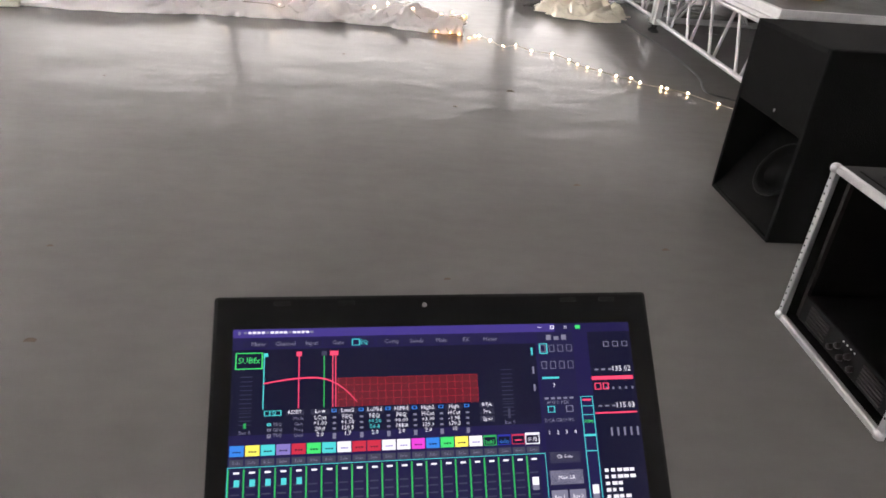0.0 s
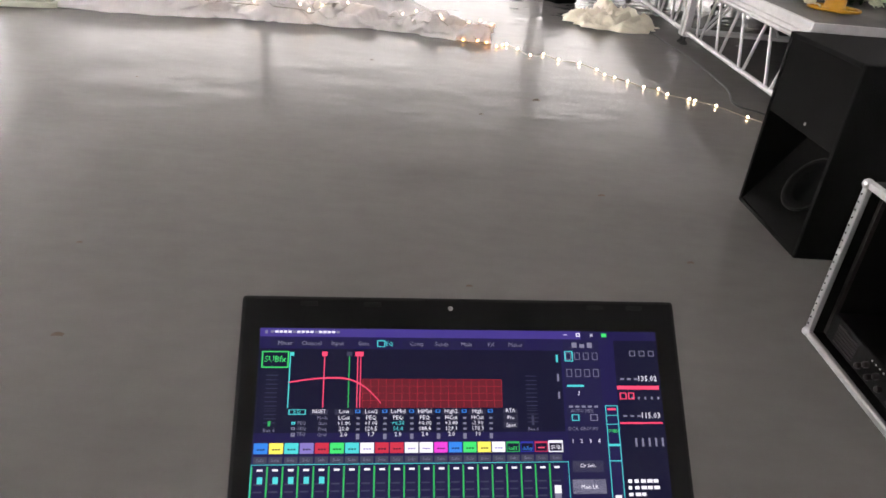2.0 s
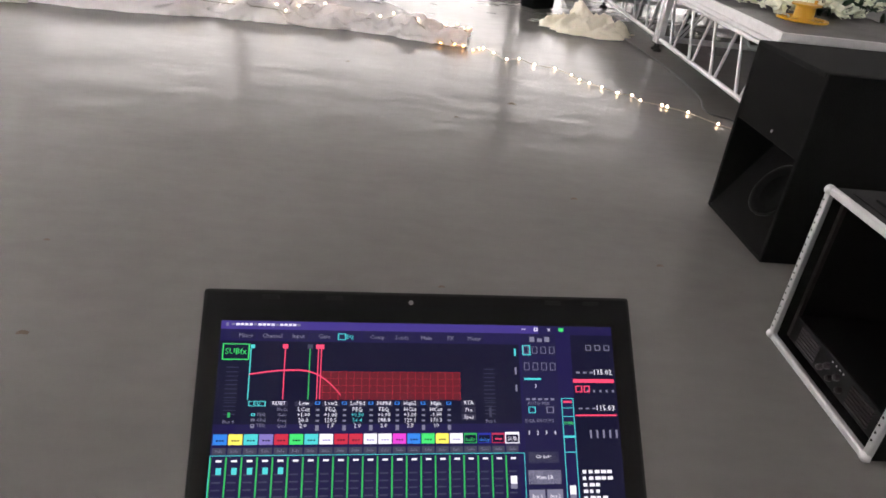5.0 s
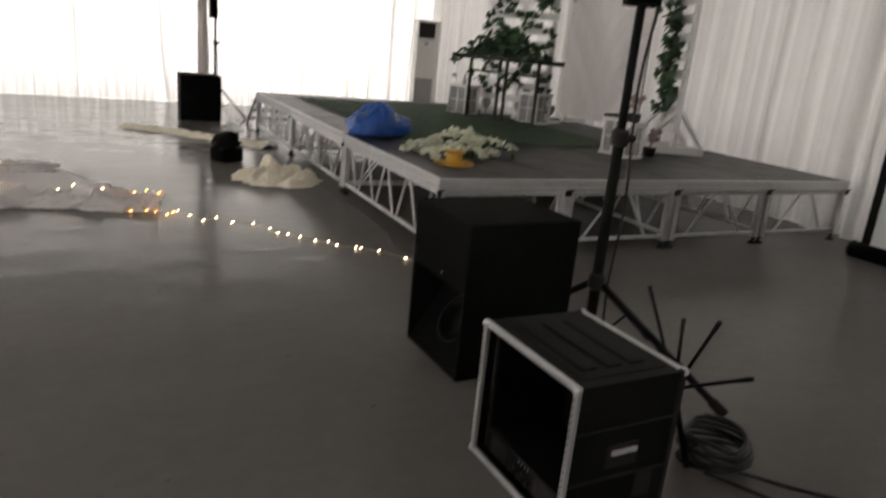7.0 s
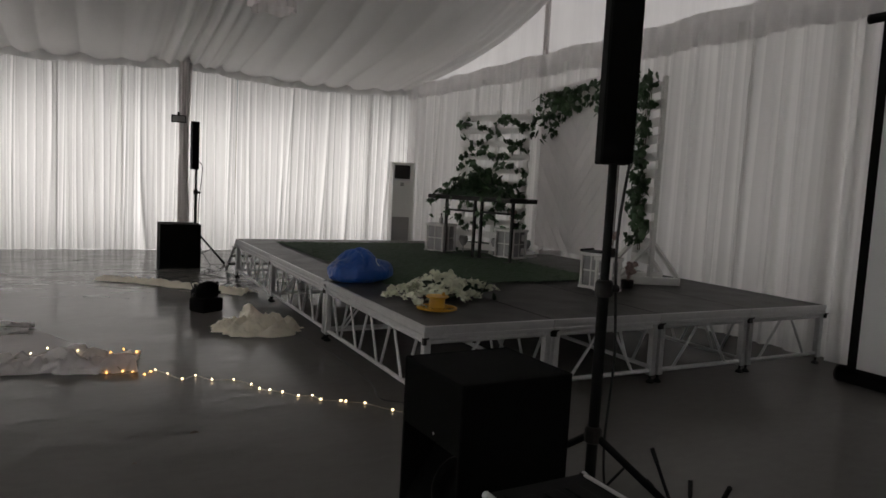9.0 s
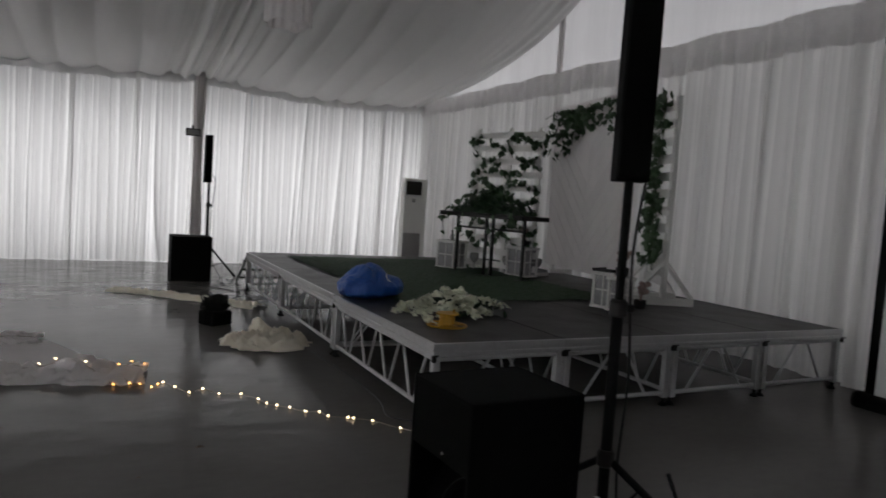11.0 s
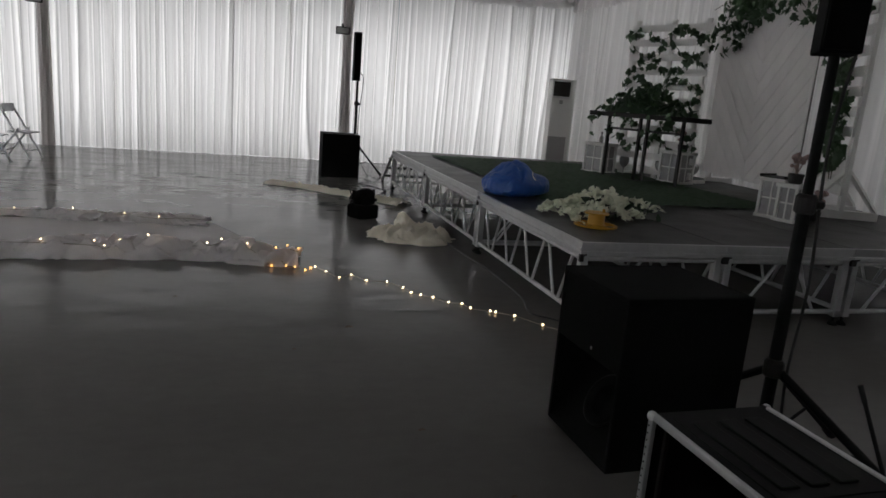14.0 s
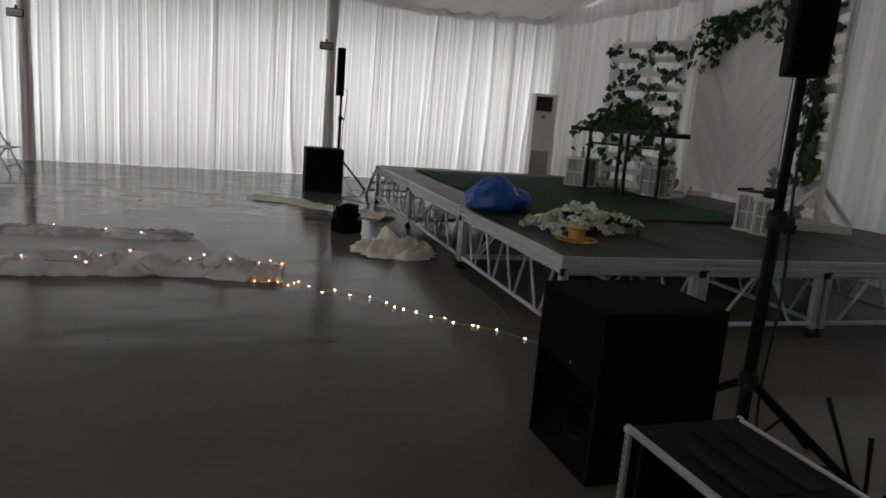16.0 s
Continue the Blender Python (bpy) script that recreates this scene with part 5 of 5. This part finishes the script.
def vase(x, y, z, kind):
    R = random.Random(int(x * 100 + y * 10))
    if kind == "goblet":
        e = thing("goblet_vase", x, y, z, 0, "pale goblet vase on a thin foot", "vase", "vases")
        part("bowl", lathe([(0.04, 0), (0.04, 0.008), (0.009, 0.02), (0.009, 0.12), (0.05, 0.16), (0.075, 0.22), (0.07, 0.27), (0.055, 0.285)], 18), M["glass"], e, smooth=True)
    elif kind == "bottle":
        e = thing("bottle", x, y, z, 0, "small dark bottle standing on a lantern", "bottle", "bottles")
        part("body", lathe([(0.03, 0), (0.032, 0.01), (0.032, 0.08), (0.012, 0.11), (0.012, 0.14)], 14), M["glass"], e, smooth=True)
        part("stopper", lathe([(0.013, 0.14), (0.014, 0.16), (0.01, 0.165)], 12), M["dark"], e)
    else:
        e = thing("flower_pot", x, y, z, 0, "small dark pot of dried pink flowers", "flower pot", "flower pots")
        part("pot", lathe([(0.05, 0), (0.065, 0.01), (0.075, 0.09), (0.07, 0.10), (0.06, 0.085)], 16), M["dark"], e, smooth=True)
        bm = bmesh.new()
        for _ in range(16):
            a, r = R.uniform(0, 6.3), R.uniform(0, 0.11)
            q = Vector((r * math.cos(a), r * math.sin(a), R.uniform(0.16, 0.30)))
            tube(bm, (0, 0, 0.08), q, 0.002, 4)
            bmesh.ops.create_icosphere(bm, subdivisions=1, radius=R.uniform(0.018, 0.034), matrix=Matrix.Translation(q))
        part("flower_head", bm, M["dried"], e)


vase(5.12, 10.70, DECK + 0.461, "bottle")
vase(5.42, 10.45, DECK + 0.002, "goblet")
vase(5.75, 9.98, DECK + 0.002, "goblet")
vase(6.15, 9.72, DECK + 0.002, "goblet")
vase(5.90, 9.70, DECK + 0.461, "pot")
vase(5.09, 6.575, DECK + 0.381, "pot")
vase(5.50, 6.70, DECK + 0.002, "pot")
tr = thing("tray", 5.12, 6.82, DECK + 0.411, 20, "flat black tray lying on a lantern", "tray")
part("dish", B(-0.15, 0.15, -0.13, 0.13, 0, 0.012, 0.004), M["dark"], tr)
part("rim", B(-0.15, 0.15, -0.135, -0.12, 0.012, 0.03, 0.003), M["dark"], tr)
part("rim", B(-0.15, 0.15, 0.12, 0.135, 0.012, 0.03, 0.003), M["dark"], tr)


# ---- loose things on the stage ----
def blue_bag():
    e = thing("blue_bag", 2.62, 7.72, DECK, 12, "bulging blue plastic sack with a drawn-in top", "bag")
    bm = bmesh.new()
    bmesh.ops.create_icosphere(bm, subdivisions=6, radius=1.0)
    for v in bm.verts:
        p = v.co.copy()
        w = 0.3 * fbm(p.x * 2.2, p.y * 2.2, p.z * 2.2 + 5, 2)
        wr = 1 - 2.2 * abs(fbm(p.x * 2.6 + w, p.y * 2.6 - w, p.z * 1.4 + 2))
        f = 1 + 0.08 * fbm(p.x * 1.6, p.y * 1.6, p.z * 1.6 + 3) + 0.030 * max(0.0, wr)
        dome = 0.115 * math.exp(-(abs(p.x + 0.14) / 0.42) ** 4 - (abs(p.y + 0.1) / 0.75) ** 4)
        gather = -0.045 * math.exp(-((p.x + 0.46 - 0.25 * p.z) / 0.07) ** 2)
        lobe = 0.02 * math.exp(-((p.x - 0.62) / 0.2) ** 2) - 0.022 * math.exp(-((p.x - 0.34) / 0.09) ** 2)
        x, y = p.x * 0.365 * f, p.y * 0.29 * f * (1 - 0.12 * p.x)
        zz = math.copysign(abs(p.z) ** 0.6, p.z)
        z = 0.105 + (zz * (0.125 - 0.025 * p.x) + max(0.0, p.z) ** 0.35 * (dome + gather + lobe)) * f
        v.co = (x, y, max(z, 0.004 + 0.003 * fbm(x * 9, y * 9)))
    tree = BVHTree.FromBMesh(bm)

    def on_skin(x, z):
        hit = tree.ray_cast(Vector((x, -1.0, z)), Vector((0, 1, 0)))[0]
        return (x, (hit.y if hit else -0.2) - 0.004, z)
    part("sack", bm, M["blue"], e, smooth=True)
    part("mark", sheet(10, 3, lambda u, v: on_skin(0.055 + 0.018 * math.cos(1.0 + 3.6 * u) * (1 + 0.9 * v), 0.225 + 0.030 * math.sin(1.0 + 3.6 * u) * (1 + 0.5 * v))), M["white"], e, "small white printed mark")


blue_bag()


def flower_heap():
    e = thing("flower_heap", 3.05, 6.55, DECK, 0, "heap of white artificial flower strands with some leaves", "flowers")
    R = random.Random(12)
    bm = bmesh.new()
    for k in range(34):
        a = R.uniform(0, 6.3)
        x, y = R.gauss(0, 0.17), R.gauss(0.05, 0.12)
        d = Vector((math.cos(a) * 0.036, math.sin(a) * 0.036, 0))
        z = 0.05 + 0.17 * math.exp(-(x * x + (y - 0.1) ** 2) * 10) * R.uniform(0.4, 1.2)
        p = Vector((x, y, z))
        for s in range(9):
            p = p + d + Vector((R.uniform(-0.01, 0.01), R.uniform(-0.01, 0.01), -0.012))
            p.z = max(p.z, 0.022)
            for q in range(5):
                o = p + Vector((R.uniform(-0.035, 0.035), R.uniform(-0.035, 0.035), R.uniform(-0.015, 0.03)))
                rot = Euler((R.uniform(-1, 1), R.uniform(-1, 1), R.uniform(0, 6))).to_matrix()
                r = R.uniform(0.020, 0.036)
                bm.faces.new([bm.verts.new(o + rot @ Vector(c)) for c in ((r, 0, 0.3 * r), (0.3 * r, r, 0), (-r, 0.2 * r, 0.3 * r), (-0.2 * r, -r, 0))])
    tagged(part("petals", bm, M["petal"], e), kind="stuff")
    strew(e, FERN + IVY[:1], [(R.uniform(-0.25, 0.42), R.uniform(-0.25, 0.2), R.uniform(0.02, 0.14), 0) for _ in range(38)], R, 80)


flower_heap()


def cable_reel():
    e = thing("cable_reel", 2.66, 5.99, DECK, 0, "yellow plastic cable reel lying on its flange", "cable reel")
    rimp = part("flange", lathe([(0.155, 0.0), (0.175, 0.0), (0.18, 0.008), (0.175, 0.016), (0.158, 0.014), (0.155, 0.0)], 32), M["yellow"], e, smooth=False)
    for k in range(5):
        a = 1.2566 * k
        part("spoke", T((0.07 * math.cos(a), 0.07 * math.sin(a), 0.008), (0.158 * math.cos(a), 0.158 * math.sin(a), 0.008), 0.007, 6), M["yellow"], rimp)
    part("base", lathe([(0.001, 0.0), (0.08, 0.0), (0.083, 0.006), (0.08, 0.012), (0.001, 0.012)], 28), M["yellow"], e)
    part("hub", lathe([(0.075, 0.012), (0.07, 0.02), (0.068, 0.092), (0.075, 0.10)], 24), M["yellow"], e)
    part("flange", lathe([(0.06, 0.10), (0.10, 0.10), (0.103, 0.107), (0.10, 0.113), (0.03, 0.113)], 28), M["yellow"], e)
    part("handle", T((0.06, 0, 0.112), (0.06, 0, 0.14), 0.012, 10), M["yellow"], e)


cable_reel()


def air_conditioner():
    e = thing("air_conditioner", 5.92, 14.6, 0, -8, "tall white cabinet air conditioner behind the stage", "air conditioner")
    w, d, h = 0.50, 0.34, 2.20
    part("body", B(0, w, 0, d, 0.03, h, 0.015, 2), M["ac"], e)
    part("lower_panel", B(0.012, w - 0.1, -0.008, 0.002, 0.06, 1.0, 0.004), M["acgrey"], e, "grey lower front panel")
    o = part("outlet", B(0.03, w - 0.12, -0.006, 0.004, h - 0.36, h - 0.06, 0.003), M["dark"], e, "dark louvred air outlet")
    for k in range(6):
        part("louvre", B(0.04, w - 0.13, -0.016, -0.004, h - 0.34 + k * 0.046, h - 0.325 + k * 0.046), M["dark"], o)
    part("display", B(0.17, 0.25, -0.004, 0.002, h - 0.52, h - 0.44, 0.002), M["acgrey"], e)
    part("front_lip", B(0.03, w - 0.12, -0.02, 0.002, h - 0.40, h - 0.37, 0.004), M["steel"], e)


air_conditioner()


# ---- cloth, lights and things on the floor ----
def crumpled_cloth():
    """One satin cloth thrown down in low rolling folds, with a fold that stands up towards the stage."""
    e = thing("crumpled_cloth", 1.67, 8.42, 0, 0, "crumpled cream satin cloth heaped on the floor against the stage", "cloth")
    n3 = lambda x, y, k: noise.noise(Vector((x, y, k)))

    def f(u, v):
        a = 2 * math.pi * u
        c, s = math.cos(a), math.sin(a)
        out = 0.98 + 0.34 * n3(c * 1.6, s * 1.6, 3.0) + 0.20 * n3(c * 4.5, s * 4.5, 7.0)
        x, y = 0.51 * v * c * out, 0.40 * v * s * out
        w1, w2 = n3(x * 2.6, y * 2.6, 11.0), n3(x * 2.6, y * 2.6, 17.0)
        roll = 0.5 + 0.5 * math.cos(13 * n3((0.8 * x + 0.6 * y) * 1.7 + 0.3 * w1, (0.8 * y - 0.6 * x) * 4.0 + 0.3 * w2, 2.0))
        small = 0.5 + 0.5 * math.cos(12 * n3(x * 7.5 + 0.4 * w2, y * 7.5, 5.0))
        body = 0.03 + 0.07 * math.exp(-((x - 0.18) / 0.22) ** 2 - ((y - 0.10) / 0.20) ** 2) + 0.05 * math.exp(-((x + 0.22) / 0.16) ** 2 - ((y + 0.02) / 0.18) ** 2)
        # the standing fold leans over and thins towards its top
        lean = x + 0.04 + 0.35 * (y - 0.10)
        stand = 0.15 * math.exp(-(lean / 0.05) ** 2 - ((y - 0.16) / 0.15) ** 2)
        k = min(1.0, 1.3 * (1 - v ** 8))
        z = k * (body + stand + 0.080 * roll + 0.026 * small) * (0.55 + 0.45 * (1 - v * v)) + 0.012 * (1 - k)
        return (x + 0.05 * w1 * (1 - v) - 0.45 * stand * k, y + 0.05 * w2 * (1 - v), max(0.005, z))
    part("folds", sheet(170, 64, f), M["cream"], e, smooth=True)


crumpled_cloth()


def strip_cloth(name, pts, w, h, seed, material, label):
    P = [Vector(p) for p in pts]

    def f(u, v):
        s = u * (len(P) - 1)
        i = min(int(s), len(P) - 2)
        p = P[i].lerp(P[i + 1], s - i)
        d = (P[i + 1] - P[i]).normalized()
        n = Vector((-d.y, d.x))
        b = v * 2 - 1
        e = w * (1 + 0.25 * fbm(u * 9, seed, 0, 2))
        q = p + n * b * e
        z = 0.006 + h * (1 - b * b) * (0.35 + abs(fbm(u * 14, b * 2.0, seed)))
        return (q.x, q.y, z)
    return tagged(part(name, sheet(140, 14, f), material, smooth=True), label, "cloth")


strip_cloth("cloth_strip", [(0.16, 12.55), (0.7, 12.2), (1.2, 11.7), (1.7, 11.2), (2.08, 10.75)], 0.20, 0.085, 5, M["cream"], "long twisted strip of cream cloth on the floor")


def ruffle(name, pts, w, h, seed, label):
    P = [Vector(p) for p in pts]

    def f(u, v):
        s = u * (len(P) - 1)
        i = min(int(s), len(P) - 2)
        p = P[i].lerp(P[i + 1], s - i)
        b = v * 2 - 1
        L = u * 4.6
        n1 = lambda x, y, k: noise.noise(Vector((x, y, seed + k * 5.1)))
        puff = 0.72 + 0.16 * math.sin(L * 5.0 + 2.0 * n1(L * 0.8, 0, 0)) + 0.22 * n1(L * 1.7, 0.5, 1)
        wx = n1(L * 2.4, b * 1.0, 2)
        fold = 1.15 * math.cos(10 * n1(L * 1.9 + 0.4 * wx, b * 0.9 + 0.5 * wx, 3))
        small = 0.75 * math.cos(11 * n1(L * 4.6, b * 2.0 + wx, 4))
        out = 1 + 0.22 * n1(L * 1.4, b * 0.4, 5) + 0.10 * math.sin(L * 5.0)
        prof = max(0.0, 1 - abs(b) ** 3.2)
        z = 0.006 + h * prof * max(0.12, 0.72 * puff + 0.20 * fold + 0.15 * small - 0.10 * (b > 0) * b)
        return (p.x + 0.05 * wx + 0.02 * fold, p.y + w * b * out + 0.03 * small, z)
    return tagged(part(name, sheet(560, 34, f), M["chiffon"], smooth=True), label, "fabric", "chiffon ruffles of the aisle")


ruffle("chiffon_ruffle", [(-5.2, 7.22), (-4.0, 7.20), (-2.4, 7.28), (-1.3, 7.42), (-0.4, 7.36), (0.36, 7.22)], 0.24, 0.19, 2, "bunched white chiffon edging the aisle with fairy lights")
ruffle("chiffon_ruffle", [(-5.4, 9.35), (-3.6, 9.25), (-2.4, 9.12), (-1.5, 8.98), (-0.55, 8.90)], 0.17, 0.10, 9, "bunched white chiffon on the far side of the aisle")
tagged(part("aisle_runner", sheet(110, 30, lambda u, v: (-5.2 + 5.45 * u - 0.75 * v * u, 7.35 + 1.55 * v + 0.10 * (1 - u), 0.004 + 0.006 * abs(fbm(u * 12, v * 3, 4)))), M["aisle"], smooth=True), "sheer pale cloth laid flat along the aisle", "aisle runner")


def fairy_lights():
    run = [(2.30, 5.05), (2.15, 5.2), (2.002, 5.364), (1.862, 5.58), (1.738, 5.667), (1.706, 5.696), (1.57, 5.771), (1.536, 5.889), (1.434, 5.921), (1.341, 6.045), (1.257, 6.126), (1.192, 6.191), (1.153, 6.324), (1.046, 6.497), (0.88, 6.551), (0.772, 6.715), (0.656, 6.64), (0.563, 6.827), (0.482, 6.984), (0.44, 6.942), (0.385, 6.862)]
    heap = [(0.344, 7.218), (0.244, 7.258), (0.142, 7.206), (0.226, 6.99), (0.30, 6.95), (0.101, 6.98), (-0.111, 7.30), (-0.344, 7.44), (-0.465, 7.42), (-0.85, 7.40), (-0.978, 7.50), (-1.201, 7.42), (-1.279, 7.18), (-1.352, 7.16), (-1.8, 7.32), (-2.2, 7.25), (-2.45, 7.3), (-2.9, 7.2), (-3.3, 7.28), (-3.9, 7.2)]
    back = [(-0.590, 8.78), (-0.827, 8.86), (-1.051, 8.78), (-1.424, 8.95), (-1.971, 9.134), (-2.513, 9.05), (-3.1, 9.2), (-3.7, 9.2)]
    bulb, amber = None, None
    for name, pts, z in (("fairy_lights", run, 0.014), ("fairy_lights", heap, 0.14), ("fairy_lights", back, 0.085)):
        e = thing(name, 0, 0, 0, 0, "string of small warm fairy lights on thin wire", "fairy lights", "fairy light strings")
        R = random.Random(3)
        zs = [z if z < 0.1 else (z + R.uniform(-0.03, 0.03) if q[1] > 7.1 else 0.02) for q in pts]
        part("wire", cord(bmesh.new(), [(x, y, q * 0.75) for (x, y), q in zip(pts, zs)], 0.0028, 5, 4), M["wire"], e, smooth=True)
        for (x, y), q in zip(pts[2:] if z < 0.1 else pts, zs[2:] if z < 0.1 else zs):
            if bulb is None:
                bm = bmesh.new()
                bmesh.ops.create_icosphere(bm, subdivisions=2, radius=0.0075)
                bulb = part("bulb", bm, M["glow"], e, smooth=True)
                bulb.matrix_basis = Matrix.Translation((x, y, q))
            elif 0.1 < x < 0.46:
                if amber is None:
                    bm = bmesh.new()
                    bmesh.ops.create_icosphere(bm, subdivisions=2, radius=0.008)
                    amber = part("bulb", bm, M["amber"], e, "amber bulb", smooth=True)
                    amber.matrix_basis = Matrix.Translation((x, y, q))
                else:
                    again(amber, e, Matrix.Translation((x, y, q)))
            else:
                again(bulb, e, Matrix.Translation((x, y, q)))


fairy_lights()


def flood_light(x):
    e = thing("flood_light", x, FAR - 0.34, 2.87, 0, "small black flood light fixed to a tent post", "flood light", "flood lights")
    part("housing", B(-0.15, 0.15, -0.06, 0.0, -0.08, 0.08, 0.008, 2), M["dark"], e)
    part("glass", B(-0.13, 0.13, -0.066, -0.058, -0.06, 0.06), M["glass"], e)
    part("bracket", B(-0.02, 0.02, -0.01, 0.07, -0.02, 0.15, 0.003), M["dark"], e)


flood_light(1.72)
flood_light(-4.3)


def stage_light():
    e = thing("par_light", 1.29, 9.62, 0, 30, "black stage light standing on its yoke on the floor", "stage light")
    bm = lathe([(0.10, -0.16), (0.125, -0.15), (0.13, -0.02), (0.115, 0.08), (0.09, 0.13), (0.05, 0.15)], 20)
    b = part("housing", bm, M["black"], e)
    b.matrix_basis = pose(0, 0, 0.25, 62, 0, 0)
    part("base", B(-0.16, 0.16, -0.14, 0.14, 0.0, 0.18, 0.03, 2), M["black"], e)
    for s in (-1, 1):
        part("yoke", B(s * 0.165 - 0.006, s * 0.165 + 0.006, -0.025, 0.025, 0.05, 0.36, 0.003), M["black"], e)
        part("knob", T((s * 0.172, 0, 0.22), (s * 0.21, 0, 0.22), 0.022, 10), M["dark"], e)
    part("lead", cord(bmesh.new(), [(-0.1, 0.1, 0.25), (-0.12, 0.15, 0.38), (0.0, 0.14, 0.40), (0.08, 0.12, 0.28)], 0.007, 6, 5), M["cable"], e)


stage_light()


def folding_chair(x, y, turn):
    e = thing("folding_chair", x, y, 0, turn, "white wooden folding chair", "chair", "folding chairs")
    w = 0.42
    for s in (-1, 1):
        X = s * w / 2
        part("front_leg", T((X, -0.30, 0.0), (X, 0.18, 0.92), 0.019, 8), M["chair"], e)
        part("back_leg", T((X * 0.9, 0.28, 0.0), (X * 0.9, -0.12, 0.52), 0.018, 8), M["chair"], e)
    part("seat", B(-w / 2 + 0.02, w / 2 - 0.02, -0.30, 0.08, 0.44, 0.465, 0.008), M["chair"], e)
    part("back_rest", B(-w / 2, w / 2, 0.135, 0.155, 0.78, 0.92, 0.006), M["chair"], e)
    for z, y2 in ((0.12, 0.20), (0.14, -0.22)):
        part("stretcher", T((-w / 2, y2, z), (w / 2, y2, z), 0.012, 8), M["chair"], e)


folding_chair(-4.03, 14.35, 80)
folding_chair(-4.25, 13.45, 82)


def pendant():
    e = thing("pendant_lamp", 1.86, 9.0, 3.66, 0, "white pleated cloth pendant hanging from the ceiling", "pendant lamp")

    def f(u, v):
        a = 6.28319 * u
        r = (0.27 - 0.02 * v) * (1 + 0.05 * math.sin(a * 14))
        return (r * math.cos(a), r * math.sin(a), 0.02 * math.sin(a * 5) + 0.9 * v)
    part("shade", sheet(112, 6, f), M["chiffon"], e, smooth=True)
    part("ring", cord(bmesh.new(), [(0.255 * math.cos(a), 0.255 * math.sin(a), 0.9) for a in [i * 0.5236 for i in range(13)]], 0.008, 6, 3), M["steel"], e)
    part("wire", T((0, 0, 0.89), (0, 0, 2.6), 0.005, 6), M["steel"], e)
    for k in range(3):
        part("spoke", T((0, 0, 0.92), (0.25 * math.cos(k * 2.09), 0.25 * math.sin(k * 2.09), 0.9), 0.004, 5), M["steel"], e)


pendant()


def low_crate():
    e = thing("low_crate", -3.42, 6.98, 0, 12, "low pale wooden crate base beside the aisle", "crate")
    part("plinth", B(-1.0, 0, 0, 0.62, 0.0, 0.045, 0.004), M["greenish"], e)
    for i in range(4):
        part("slat", B(-0.97, -0.03, 0.04 + i * 0.145, 0.14 + i * 0.145, 0.06, 0.085, 0.003), M["greenish"], e)
    for x in (-0.95, -0.5, -0.08):
        part("bearer", B(x, x + 0.05, 0.03, 0.58, 0.045, 0.06), M["greenish"], e)


low_crate()


def scraps():
    R = random.Random(77)
    spots = [(0.586, 5.392), (-1.15, 2.55), (0.10, 3.0), (-1.35, 3.1), (0.75, 3.9), (-1.2, 2.2), (0.2, 5.0), (1.0, 3.3), (-0.6, 6.1), (-2.0, 5.2)]
    for i, (x, y) in enumerate(spots):
        s = R.uniform(0.008, 0.02) if i else 0.028
        bm = sheet(3, 2, lambda u, v: (x + s * (u - 0.5) * 2, y + s * (v - 0.5) * 0.8 + 0.2 * s * u, 0.001 + s * 0.25 * math.sin(3.1 * u) * (0.4 + v)))
        tagged(part("leaf_scrap", bm, M["debris"]), "small dry leaf scrap lying on the floor", "litter", "floor litter")


scraps()
